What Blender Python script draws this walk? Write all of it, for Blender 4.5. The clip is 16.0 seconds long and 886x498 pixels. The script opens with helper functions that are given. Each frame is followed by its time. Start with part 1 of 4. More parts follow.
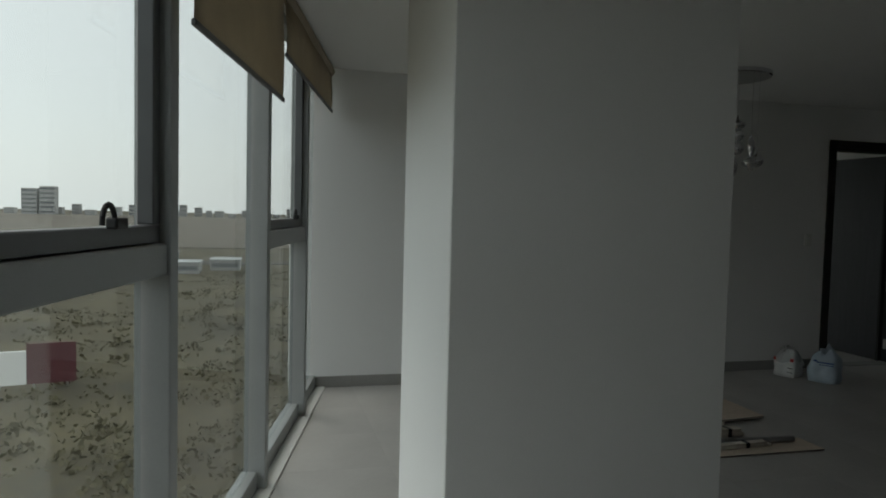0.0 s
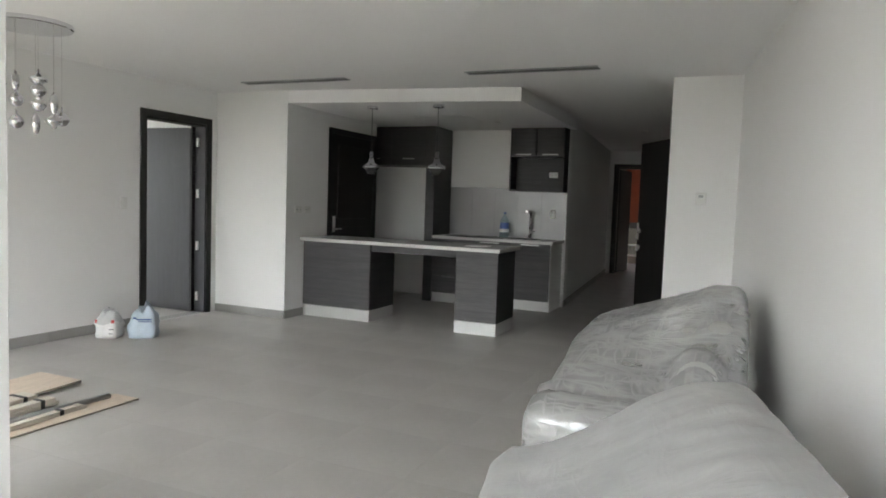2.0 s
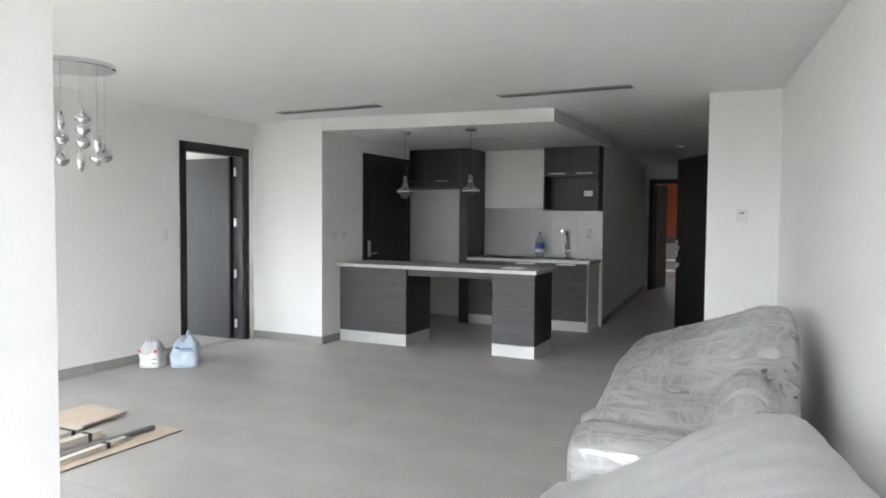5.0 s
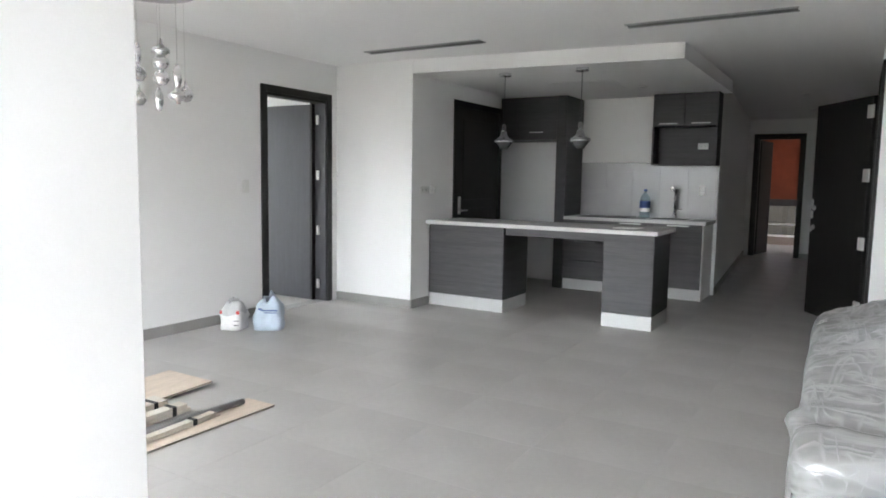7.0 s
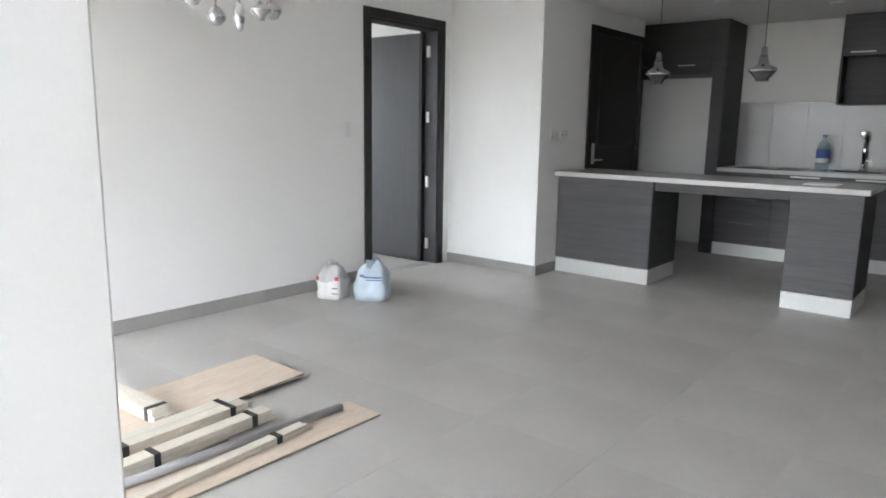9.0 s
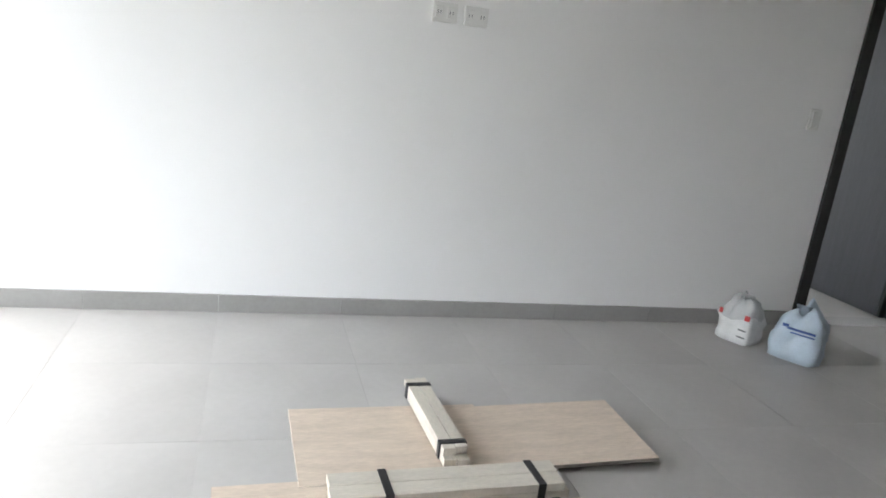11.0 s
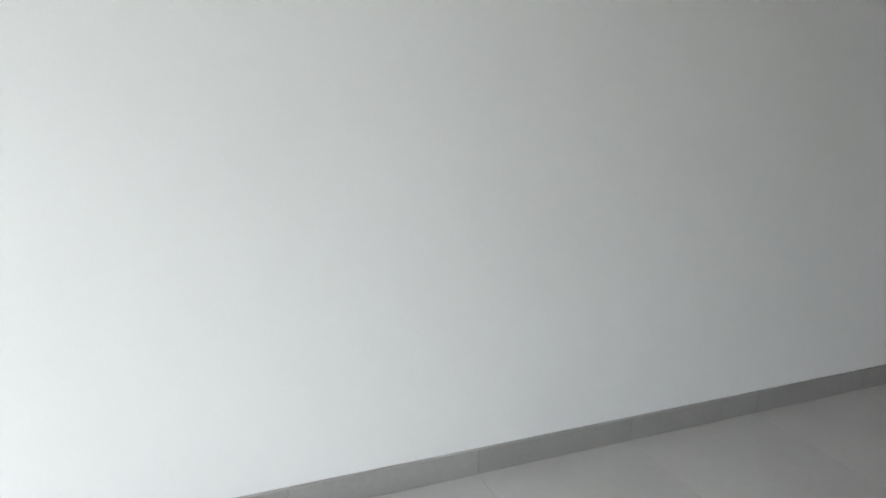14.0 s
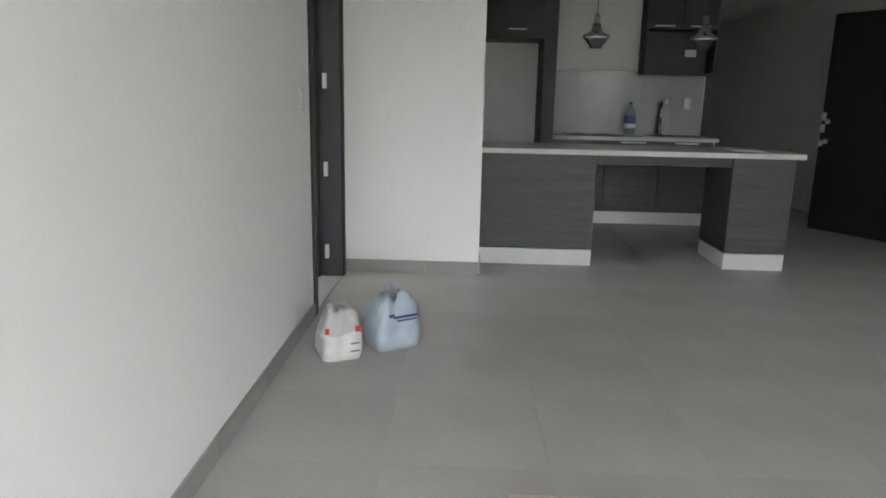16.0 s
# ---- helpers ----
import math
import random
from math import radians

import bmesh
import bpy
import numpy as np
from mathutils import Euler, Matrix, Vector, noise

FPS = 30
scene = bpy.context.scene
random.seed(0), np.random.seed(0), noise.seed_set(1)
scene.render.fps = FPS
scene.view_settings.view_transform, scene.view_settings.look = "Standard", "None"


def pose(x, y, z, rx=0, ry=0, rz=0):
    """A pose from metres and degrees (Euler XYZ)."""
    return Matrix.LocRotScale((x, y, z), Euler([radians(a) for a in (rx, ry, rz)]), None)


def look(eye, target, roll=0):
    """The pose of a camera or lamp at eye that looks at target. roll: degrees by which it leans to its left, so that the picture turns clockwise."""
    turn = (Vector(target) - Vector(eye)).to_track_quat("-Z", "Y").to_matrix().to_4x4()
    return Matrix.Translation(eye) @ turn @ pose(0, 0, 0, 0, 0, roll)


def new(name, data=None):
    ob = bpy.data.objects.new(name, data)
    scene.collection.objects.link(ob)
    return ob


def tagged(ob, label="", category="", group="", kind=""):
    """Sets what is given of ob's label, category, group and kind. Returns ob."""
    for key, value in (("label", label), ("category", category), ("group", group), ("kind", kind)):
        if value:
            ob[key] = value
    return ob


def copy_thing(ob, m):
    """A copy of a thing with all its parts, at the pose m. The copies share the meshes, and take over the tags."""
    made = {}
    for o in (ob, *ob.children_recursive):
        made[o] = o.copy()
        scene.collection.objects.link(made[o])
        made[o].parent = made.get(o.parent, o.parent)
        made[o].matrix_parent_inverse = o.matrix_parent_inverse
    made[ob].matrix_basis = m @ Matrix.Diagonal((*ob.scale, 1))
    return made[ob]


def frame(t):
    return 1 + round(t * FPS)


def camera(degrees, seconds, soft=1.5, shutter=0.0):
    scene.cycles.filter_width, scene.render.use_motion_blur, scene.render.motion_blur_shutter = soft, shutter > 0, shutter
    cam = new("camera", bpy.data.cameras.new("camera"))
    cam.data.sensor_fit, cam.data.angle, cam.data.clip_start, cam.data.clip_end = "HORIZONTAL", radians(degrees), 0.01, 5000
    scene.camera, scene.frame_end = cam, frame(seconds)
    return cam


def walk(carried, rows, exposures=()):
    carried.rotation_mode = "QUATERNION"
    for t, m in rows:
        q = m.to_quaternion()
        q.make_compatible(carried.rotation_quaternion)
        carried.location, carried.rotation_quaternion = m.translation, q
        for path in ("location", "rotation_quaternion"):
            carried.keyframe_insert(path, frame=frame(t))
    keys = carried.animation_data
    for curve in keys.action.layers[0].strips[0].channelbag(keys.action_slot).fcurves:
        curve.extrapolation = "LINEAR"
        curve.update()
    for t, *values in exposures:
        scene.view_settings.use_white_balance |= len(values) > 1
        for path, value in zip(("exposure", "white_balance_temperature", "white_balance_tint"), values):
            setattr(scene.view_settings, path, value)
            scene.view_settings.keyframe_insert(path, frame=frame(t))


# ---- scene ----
# ---------- camera and its walk ----------
cam = camera(65.9, 16.0, soft=1.8)

ROWS = [
    (0, look((0.537, 0.544, 1.429), (-1.394, 1.052, 1.326), 1.4)),
    (0.2, look((0.526, 0.524, 1.406), (-1.286, 1.354, 1.24), 1.2)),
    (0.4, look((0.566, 0.506, 1.344), (-1.146, 1.522, 1.15), 0.7)),
    (0.5, look((0.572, 0.515, 1.335), (-1.064, 1.652, 1.157), 0.9)),
    (1, look((0.611, 0.614, 1.31), (-0.73, 2.083, 1.099), 3.1)),
    (1.5, look((0.633, 0.635, 1.368), (-0.399, 2.337, 1.167), 2.0)),
    (2, look((0.668, 0.657, 1.391), (-0.124, 2.489, 1.252), 2.0)),
    (2.5, look((0.627, 0.621, 1.379), (-0.106, 2.479, 1.274), 1.6)),
    (3, look((0.625, 0.613, 1.406), (-0.128, 2.462, 1.293), 0.9)),
    (3.2, look((0.63, 0.607, 1.41), (-0.127, 2.456, 1.317), 0.6)),
    (5.3, look((0.638, 0.69, 1.446), (-0.281, 2.463, 1.341), 1.4)),
    (5.5, look((0.601, 0.711, 1.422), (-0.338, 2.471, 1.282), 1.9)),
    (6, look((0.398, 0.8, 1.386), (-0.541, 2.557, 1.215), 0.9)),
    (6.5, look((0.207, 0.865, 1.363), (-0.727, 2.622, 1.156), 0.7)),
    (7, look((-0.057, 1.115, 1.356), (-1.087, 2.817, 1.153), 0.9)),
    (7.5, look((-0.276, 1.24, 1.34), (-1.21, 2.981, 1.034), 1.4)),
    (8, look((-0.551, 1.381, 1.332), (-1.43, 3.154, 1.04), -0.7)),
    (8.5, look((-0.736, 1.656, 1.313), (-1.821, 3.309, 1.012), 0.8)),
    (9, look((-0.869, 1.875, 1.311), (-2.115, 3.398, 0.954), 0.9)),
    (9.5, look((-1.147, 2.096, 1.295), (-2.484, 3.537, 0.929), 0.5)),
    (10, look((-1.323, 2.359, 1.28), (-2.921, 3.477, 0.835), 2.9)),
    (12.3, look((-2.373, 2.618, 1.233), (-4.312, 2.735, 0.76), 3.5)),
    (12.5, look((-2.498, 2.617, 1.223), (-4.437, 2.702, 0.742), 1.5)),
    (13, look((-2.696, 2.499, 1.221), (-4.604, 2.804, 0.704), 2.4)),
    (13.5, look((-3.004, 2.324, 1.264), (-4.891, 2.77, 0.774), 1.6)),
    (14, look((-3.264, 2.157, 1.256), (-5.038, 2.926, 0.746), 1.8)),
    (14.5, look((-3.505, 2.058, 1.231), (-5.024, 3.227, 0.661), -1.1)),
    (15, look((-3.753, 2.082, 1.258), (-5.076, 3.483, 0.725), -0.6)),
    (15.5, look((-3.931, 2.124, 1.305), (-4.753, 3.895, 0.873), 2.1)),
    (15.9, look((-4.103, 2.059, 1.288), (-4.334, 3.999, 0.867), 1.2)),
    (16, look((-4.136, 2.031, 1.297), (-4.19, 3.979, 0.860), 1.2)),
]
EXPOSURES = [(0.0, 0.10, 6700, 3), (0.5, 0.95, 6850, 6), (1.0, 1.98, 6800, 8), (1.5, 3.05, 6900, 11), (2.0, 3.68, 6850, 12), (3.0, 4.22, 6550, 14), (5.5, 4.23, 6550, 14), (8.0, 4.17, 6500, 14), (9.0, 4.07, 6500, 14), (10.0, 3.80, 6550, 14), (12.5, 2.79, 6450, 10), (14.0, 2.88, 6500, 10), (14.5, 2.84, 6600, 11), (15.0, 3.12, 6800, 12), (15.5, 3.16, 6800, 13), (16.0, 3.34, 6750, 13)]
walk(cam, ROWS, EXPOSURES)

# ---------- world and sun: overcast, hazy midday ----------
SUN_EL, SUN_AZ = 66.0, 200.0
world = bpy.data.worlds.new("overcast_sky")
scene.world = world
world.use_nodes = True
wn, wl = world.node_tree.nodes, world.node_tree.links
sky = wn.new("ShaderNodeTexSky")
sky.sky_type = "NISHITA"
sky.sun_disc = False
sky.sun_elevation, sky.sun_rotation = radians(SUN_EL), radians(SUN_AZ)
sky.air_density, sky.dust_density, sky.ozone_density = 1.0, 3.0, 1.0
haze = wn.new("ShaderNodeMix")
haze.data_type = "RGBA"
haze.inputs[0].default_value = 0.85
haze.inputs[7].default_value = (7.7, 7.6, 7.85, 1)
wl.new(sky.outputs[0], haze.inputs[6])
wl.new(haze.outputs[2], wn["Background"].inputs[0])
wn["Background"].inputs[1].default_value = 0.13
sun = new("sun", bpy.data.lights.new("sun", "SUN"))
sun.data.energy, sun.data.angle, sun.data.color = 0.5, radians(30), (1.0, 0.96, 0.9)
sun.matrix_world = look((math.sin(radians(SUN_AZ)) * 50, math.cos(radians(SUN_AZ)) * 50, 50 * math.tan(radians(SUN_EL))), (0, 0, 0))


# ---------- materials ----------
def mat(name, colour, rough=0.6, metal=0.0, vary=0.06, scale=3.0, grain=0.0, grain_scale=120.0, bump=0.0, stretch=(1, 1, 1), spec=0.5, per_piece=0.0, coat=0.0):
    m = bpy.data.materials.new(name)
    m.use_nodes = True
    n, l = m.node_tree.nodes, m.node_tree.links
    b = n["Principled BSDF"]
    b.inputs["Roughness"].default_value = rough
    b.inputs["Metallic"].default_value = metal
    b.inputs["Specular IOR Level"].default_value = spec
    b.inputs["Coat Weight"].default_value = coat
    tc = n.new("ShaderNodeTexCoord")
    mp = n.new("ShaderNodeMapping")
    mp.inputs["Scale"].default_value = stretch
    l.new(tc.outputs["Object"], mp.inputs[0])
    big = n.new("ShaderNodeTexNoise")
    big.inputs["Scale"].default_value, big.inputs["Detail"].default_value = scale, 5
    fine = n.new("ShaderNodeTexNoise")
    fine.inputs["Scale"].default_value, fine.inputs["Detail"].default_value = grain_scale, 3
    l.new(mp.outputs[0], big.inputs["Vector"])
    l.new(mp.outputs[0], fine.inputs["Vector"])

    def spread(src, amount, socket):
        r = n.new("ShaderNodeMapRange")
        r.inputs["From Min"].default_value, r.inputs["From Max"].default_value = 0.25, 0.75
        r.inputs["To Min"].default_value, r.inputs["To Max"].default_value = 1 - amount, 1 + amount
        l.new(src, r.inputs["Value"])
        return r.outputs[0]

    a = spread(big.outputs["Fac"], vary, None)
    c = spread(fine.outputs["Fac"], grain, None)
    mul = n.new("ShaderNodeMath")
    mul.operation = "MULTIPLY"
    l.new(a, mul.inputs[0])
    l.new(c, mul.inputs[1])
    value = mul.outputs[0]
    if per_piece:
        oi = n.new("ShaderNodeObjectInfo")
        r = n.new("ShaderNodeMapRange")
        r.inputs["To Min"].default_value, r.inputs["To Max"].default_value = 1 - per_piece, 1 + per_piece
        l.new(oi.outputs["Random"], r.inputs["Value"])
        m2 = n.new("ShaderNodeMath")
        m2.operation = "MULTIPLY"
        l.new(value, m2.inputs[0])
        l.new(r.outputs[0], m2.inputs[1])
        value = m2.outputs[0]
    vm = n.new("ShaderNodeVectorMath")
    vm.operation = "SCALE"
    vm.inputs[0].default_value = colour
    l.new(value, vm.inputs["Scale"])
    l.new(vm.outputs[0], b.inputs["Base Color"])
    if bump:
        bp = n.new("ShaderNodeBump")
        bp.inputs["Strength"].default_value, bp.inputs["Distance"].default_value = bump, 0.004
        l.new(fine.outputs["Fac"], bp.inputs["Height"])
        l.new(bp.outputs[0], b.inputs["Normal"])
    return m


WALL = mat("white_wall_paint", (0.88, 0.88, 0.875), 0.75, vary=0.02, scale=0.8, grain=0.012, grain_scale=180, bump=0.06)
CEIL = mat("ceiling_paint", (0.88, 0.88, 0.875), 0.85, vary=0.02, scale=0.6, grain=0.01, grain_scale=160, bump=0.04)
TILE = mat("grey_porcelain", (0.49, 0.473, 0.455), 0.44, vary=0.09, scale=1.7, grain=0.025, grain_scale=30, bump=0.015, per_piece=0.012)
GROUT = mat("grey_grout", (0.475, 0.458, 0.44), 0.6, vary=0.08, grain=0.04)
SKIRT = mat("grey_skirting_tile", (0.33, 0.325, 0.31), 0.45, vary=0.07, scale=3, grain=0.04, grain_scale=60, per_piece=0.03)
DARKWOOD = mat("espresso_wood", (0.012, 0.011, 0.0105), 0.52, vary=0.25, scale=3, grain=0.3, grain_scale=40, bump=0.05, stretch=(12, 12, 0.7))
# Door wood with the side room's bluish light put into the grey.
LEAFGREY = mat("door_wood_greyed_by_light", (0.05, 0.052, 0.058), 0.38, vary=0.12, scale=3, grain=0.2, grain_scale=40, bump=0.05, stretch=(12, 12, 0.7))
LAM = mat("grey_woodgrain_laminate", (0.075, 0.073, 0.075), 0.5, vary=0.22, scale=2, grain=0.24, grain_scale=14, bump=0.05, stretch=(0.5, 0.5, 14))
LAMD = mat("dark_woodgrain_laminate", (0.043, 0.042, 0.044), 0.5, vary=0.2, scale=2, grain=0.35, grain_scale=14, bump=0.05, stretch=(0.5, 0.5, 14))
STONE = mat("pale_quartz_worktop", (0.62, 0.61, 0.60), 0.25, vary=0.04, scale=5, grain=0.10, grain_scale=260)
PLINTH = mat("brushed_aluminium_plinth", (0.66, 0.66, 0.655), 0.42, metal=0.25, vary=0.04, scale=4, grain=0.03, grain_scale=90)
SPLASH = mat("glossy_grey_tile", (0.37, 0.365, 0.37), 0.2, vary=0.05, scale=4, grain=0.02, per_piece=0.03)
CHROME = mat("chrome", (0.72, 0.72, 0.74), 0.08, metal=1.0, vary=0.03, scale=8)
STEEL = mat("satin_steel", (0.62, 0.62, 0.61), 0.32, metal=1.0, vary=0.05, scale=10)
BRIGHT = mat("bright_satin_plate", (0.74, 0.74, 0.72), 0.38, metal=0.35, vary=0.04, scale=10)
SMOKE = mat("smoked_chrome", (0.32, 0.32, 0.33), 0.05, metal=1.0, vary=0.05, scale=8)
BLACK = mat("black_gloss", (0.012, 0.012, 0.013), 0.12, vary=0.1)
RUBBER = mat("black_plastic", (0.02, 0.02, 0.022), 0.5, vary=0.15)
WHITEP = mat("white_plastic", (0.78, 0.78, 0.76), 0.4, vary=0.03)
ALU = mat("grey_powder_coated_aluminium", (0.36, 0.375, 0.375), 0.45, metal=0.2, vary=0.05, scale=5, grain=0.03)
ALUD = mat("dark_sash_aluminium", (0.13, 0.135, 0.14), 0.42, metal=0.3, vary=0.08, scale=5)
BLIND = mat("beige_blind_fabric", (0.42, 0.36, 0.27), 0.9, vary=0.08, scale=5, grain=0.15, grain_scale=350, bump=0.1)
PLY = mat("pale_board", (0.67, 0.56, 0.46), 0.6, vary=0.10, scale=4, grain=0.10, grain_scale=35, bump=0.04, stretch=(6, 1, 1))
PLYW = mat("pale_trim_wood", (0.66, 0.61, 0.53), 0.55, vary=0.08, scale=5, grain=0.08, grain_scale=40, stretch=(6, 1, 1))
PLYEDGE = mat("board_edge", (0.30, 0.27, 0.23), 0.75, vary=0.2, scale=20)
PIPE = mat("grey_pipe", (0.36, 0.36, 0.37), 0.4, vary=0.06)
SOFA = mat("pale_upholstery", (0.42, 0.415, 0.41), 0.8, vary=0.06, scale=6, grain=0.06, grain_scale=200, bump=0.1)
ORANGE = mat("rust_orange_fabric", (0.22, 0.065, 0.035), 0.9, vary=0.1, scale=5, grain=0.1, grain_scale=200)
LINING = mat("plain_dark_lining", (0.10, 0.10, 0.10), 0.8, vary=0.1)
BLUE = mat("blue_print", (0.05, 0.10, 0.30), 0.5, vary=0.08)
RED = mat("red_print", (0.55, 0.05, 0.05), 0.5, vary=0.08)
FIELD = mat("dry_scrub_ground", (0.075, 0.064, 0.036), 0.95, vary=0.6, scale=0.035, grain=0.45, grain_scale=0.6)
SCRUB = mat("scrub_leaves", (0.088, 0.078, 0.042), 0.9, vary=0.3, scale=0.1, grain=0.2, grain_scale=3, per_piece=0.06)
ASPHALT = mat("asphalt", (0.06, 0.06, 0.06), 0.9, vary=0.15, scale=0.2)
CONC = mat("pale_concrete", (0.42, 0.42, 0.41), 0.85, vary=0.15, scale=0.1, per_piece=0.2)
# Bare tan soil, lightened to carry the distance haze in its colour.
PLAIN = mat("tan_soil_with_haze", (0.140, 0.122, 0.098), 0.95, vary=0.3, scale=0.01, grain=0.2, grain_scale=0.1)
# Wall tone with the far room's dim orange light mixed into it.
TAN = mat("wall_tanned_by_orange_light", (0.22, 0.18, 0.15), 0.8, vary=0.04, scale=2)
FARGL = mat("far_window_glass", (0.13, 0.14, 0.15), 0.3, vary=0.15)
SIGN = mat("dark_red_sign", (0.09, 0.02, 0.025), 0.6, vary=0.1)


def clear(name, tint, rough, film=False, milk=0.0):
    m = bpy.data.materials.new(name)
    m.use_nodes = True
    n, l = m.node_tree.nodes, m.node_tree.links
    n.remove(n["Principled BSDF"])
    out = n["Material Output"]
    tr = n.new("ShaderNodeBsdfTransparent")
    tr.inputs[0].default_value = (*tint, 1)
    gl = n.new("ShaderNodeBsdfGlossy")
    gl.inputs["Roughness"].default_value = rough
    mix = n.new("ShaderNodeMixShader")
    fr = n.new("ShaderNodeLayerWeight")
    pw = n.new("ShaderNodeMath")
    pw.operation, pw.inputs[1].default_value = "POWER", 4.0
    l.new(fr.outputs["Facing"], pw.inputs[0])
    sc_ = n.new("ShaderNodeMath")
    sc_.operation, sc_.inputs[1].default_value, sc_.inputs[2].default_value = "MULTIPLY_ADD", 0.45 if not film else 0.5, 0.035 if not film else (0.10 if milk else 0.24)
    l.new(pw.outputs[0], sc_.inputs[0])
    l.new(sc_.outputs[0], mix.inputs[0])
    l.new(tr.outputs[0], mix.inputs[1])
    l.new(gl.outputs[0], mix.inputs[2])
    last = mix
    if film:
        tc = n.new("ShaderNodeTexCoord")
        lines = []
        for turn_, scale_ in (((0.2, 0.4, 0.5), (3.0, 12.0, 9.0)), ((0.5, -0.3, -0.7), (14.0, 3.0, 7.0)), ((0.9, 0.7, 1.2), (3.0, 9.0, 12.0))):
            mp = n.new("ShaderNodeMapping")
            mp.inputs["Rotation"].default_value, mp.inputs["Scale"].default_value = turn_, scale_
            l.new(tc.outputs["Object"], mp.inputs[0])
            no = n.new("ShaderNodeTexNoise")
            no.inputs["Scale"].default_value, no.inputs["Detail"].default_value, no.inputs["Distortion"].default_value = 0.6, 2.0, 0.8
            l.new(mp.outputs[0], no.inputs["Vector"])
            off = n.new("ShaderNodeMath")
            off.operation, off.inputs[1].default_value = "SUBTRACT", 0.5
            l.new(no.outputs["Fac"], off.inputs[0])
            ab = n.new("ShaderNodeMath")
            ab.operation = "ABSOLUTE"
            l.new(off.outputs[0], ab.inputs[0])
            r = n.new("ShaderNodeMapRange")
            r.inputs["From Min"].default_value, r.inputs["From Max"].default_value = 0.0, 0.06
            r.inputs["To Min"].default_value, r.inputs["To Max"].default_value = 1.0, 0.0
            l.new(ab.outputs[0], r.inputs["Value"])
            lines.append((no.outputs["Fac"], r.outputs[0]))
        mx = n.new("ShaderNodeMath")
        mx.operation = "MAXIMUM"
        l.new(lines[0][1], mx.inputs[0])
        l.new(lines[1][1], mx.inputs[1])
        mx2 = n.new("ShaderNodeMath")
        mx2.operation = "MAXIMUM"
        l.new(mx.outputs[0], mx2.inputs[0])
        l.new(lines[2][1], mx2.inputs[1])
        cl = n.new("ShaderNodeTexNoise")
        cl.inputs["Scale"].default_value, cl.inputs["Detail"].default_value = 2.2, 3
        l.new(tc.outputs["Object"], cl.inputs["Vector"])
        cloud = n.new("ShaderNodeMapRange")
        cloud.inputs["From Min"].default_value, cloud.inputs["From Max"].default_value = 0.35, 0.65
        cloud.inputs["To Min"].default_value, cloud.inputs["To Max"].default_value = 0.26 + milk * 1.5, 0.42 + milk * 1.4
        l.new(cl.outputs["Fac"], cloud.inputs["Value"])
        dens = n.new("ShaderNodeMath")
        dens.operation, dens.inputs[1].default_value = "MULTIPLY_ADD", 0.02 if milk else 0.14
        l.new(mx2.outputs[0], dens.inputs[0])
        l.new(cloud.outputs[0], dens.inputs[2])
        bp = n.new("ShaderNodeBump")
        bp.inputs["Strength"].default_value, bp.inputs["Distance"].default_value = 0.08 if milk else 0.30, 0.010
        l.new(mx2.outputs[0], bp.inputs["Height"])
        l.new(bp.outputs[0], gl.inputs["Normal"])
        df = n.new("ShaderNodeBsdfDiffuse")
        df.inputs[0].default_value = (0.58, 0.58, 0.58, 1) if milk else (0.68, 0.68, 0.68, 1)
        l.new(bp.outputs[0], df.inputs["Normal"])
        m2 = n.new("ShaderNodeMixShader")
        l.new(dens.outputs[0], m2.inputs[0])
        l.new(mix.outputs[0], m2.inputs[1])
        l.new(df.outputs[0], m2.inputs[2])
        last = m2
    l.new(last.outputs[0], out.inputs["Surface"])
    return m


GLASS = clear("window_glass", (0.90, 0.94, 0.94), 0.0)
# Dark tint added to cut the daylight reaching the far room and hallway.
TINTED = clear("light_cutting_glass", (0.20, 0.205, 0.21), 0.0)
FILM = clear("clear_stretch_film", (0.92, 0.92, 0.92), 0.19, film=True)
COVER = clear("cloudy_film", (0.92, 0.92, 0.92), 0.30, film=True, milk=0.18)
BOTTLE = clear("clear_bottle_plastic", (0.78, 0.86, 0.89), 0.05)
BAGB = mat("pale_blue_plastic_bag", (0.48, 0.56, 0.64), 0.35, vary=0.12, scale=9, grain=0.05, bump=0.15)
BAGG = mat("thin_translucent_bag", (0.50, 0.50, 0.50), 0.3, vary=0.12, scale=10, grain=0.05, bump=0.15)
BAGW = mat("white_plastic_bag", (0.70, 0.69, 0.68), 0.35, vary=0.15, scale=12, grain=0.05, bump=0.15)


# ---------- mesh helpers ----------
def mesh_of(name, bm, material, smooth=False):
    me = bpy.data.meshes.new(name)
    bm.to_mesh(me)
    bm.free()
    if material:
        me.materials.append(material)
    if smooth:
        for p in me.polygons:
            p.use_smooth = True
    return me


def part(name, bm, material, parent=None, label="", smooth=False):
    ob = new(name, mesh_of(name, bm, material, smooth))
    if parent is not None:
        ob.parent = parent
    if label:
        ob["label"] = label
    return ob


def thing(name, label, category, group="", at=(0, 0, 0), turn=0.0):
    e = new(name)
    e.empty_display_size = 0.1
    e.matrix_world = pose(*at, 0, 0, turn)
    return tagged(e, label, category, group)


def block(x0, x1, y0, y1, z0, z1, bevel=0.0, seg=2, into=None):
    bm = into or bmesh.new()
    r = bmesh.ops.create_cube(bm, size=1)
    for v in r["verts"]:
        v.co = Vector(((x0 + x1) / 2 + v.co.x * (x1 - x0), (y0 + y1) / 2 + v.co.y * (y1 - y0), (z0 + z1) / 2 + v.co.z * (z1 - z0)))
    if bevel:
        edges = {e for v in r["verts"] for e in v.link_edges}
        bmesh.ops.bevel(bm, geom=list(edges), offset=bevel, segments=seg, profile=0.5, affect="EDGES")
    return bm


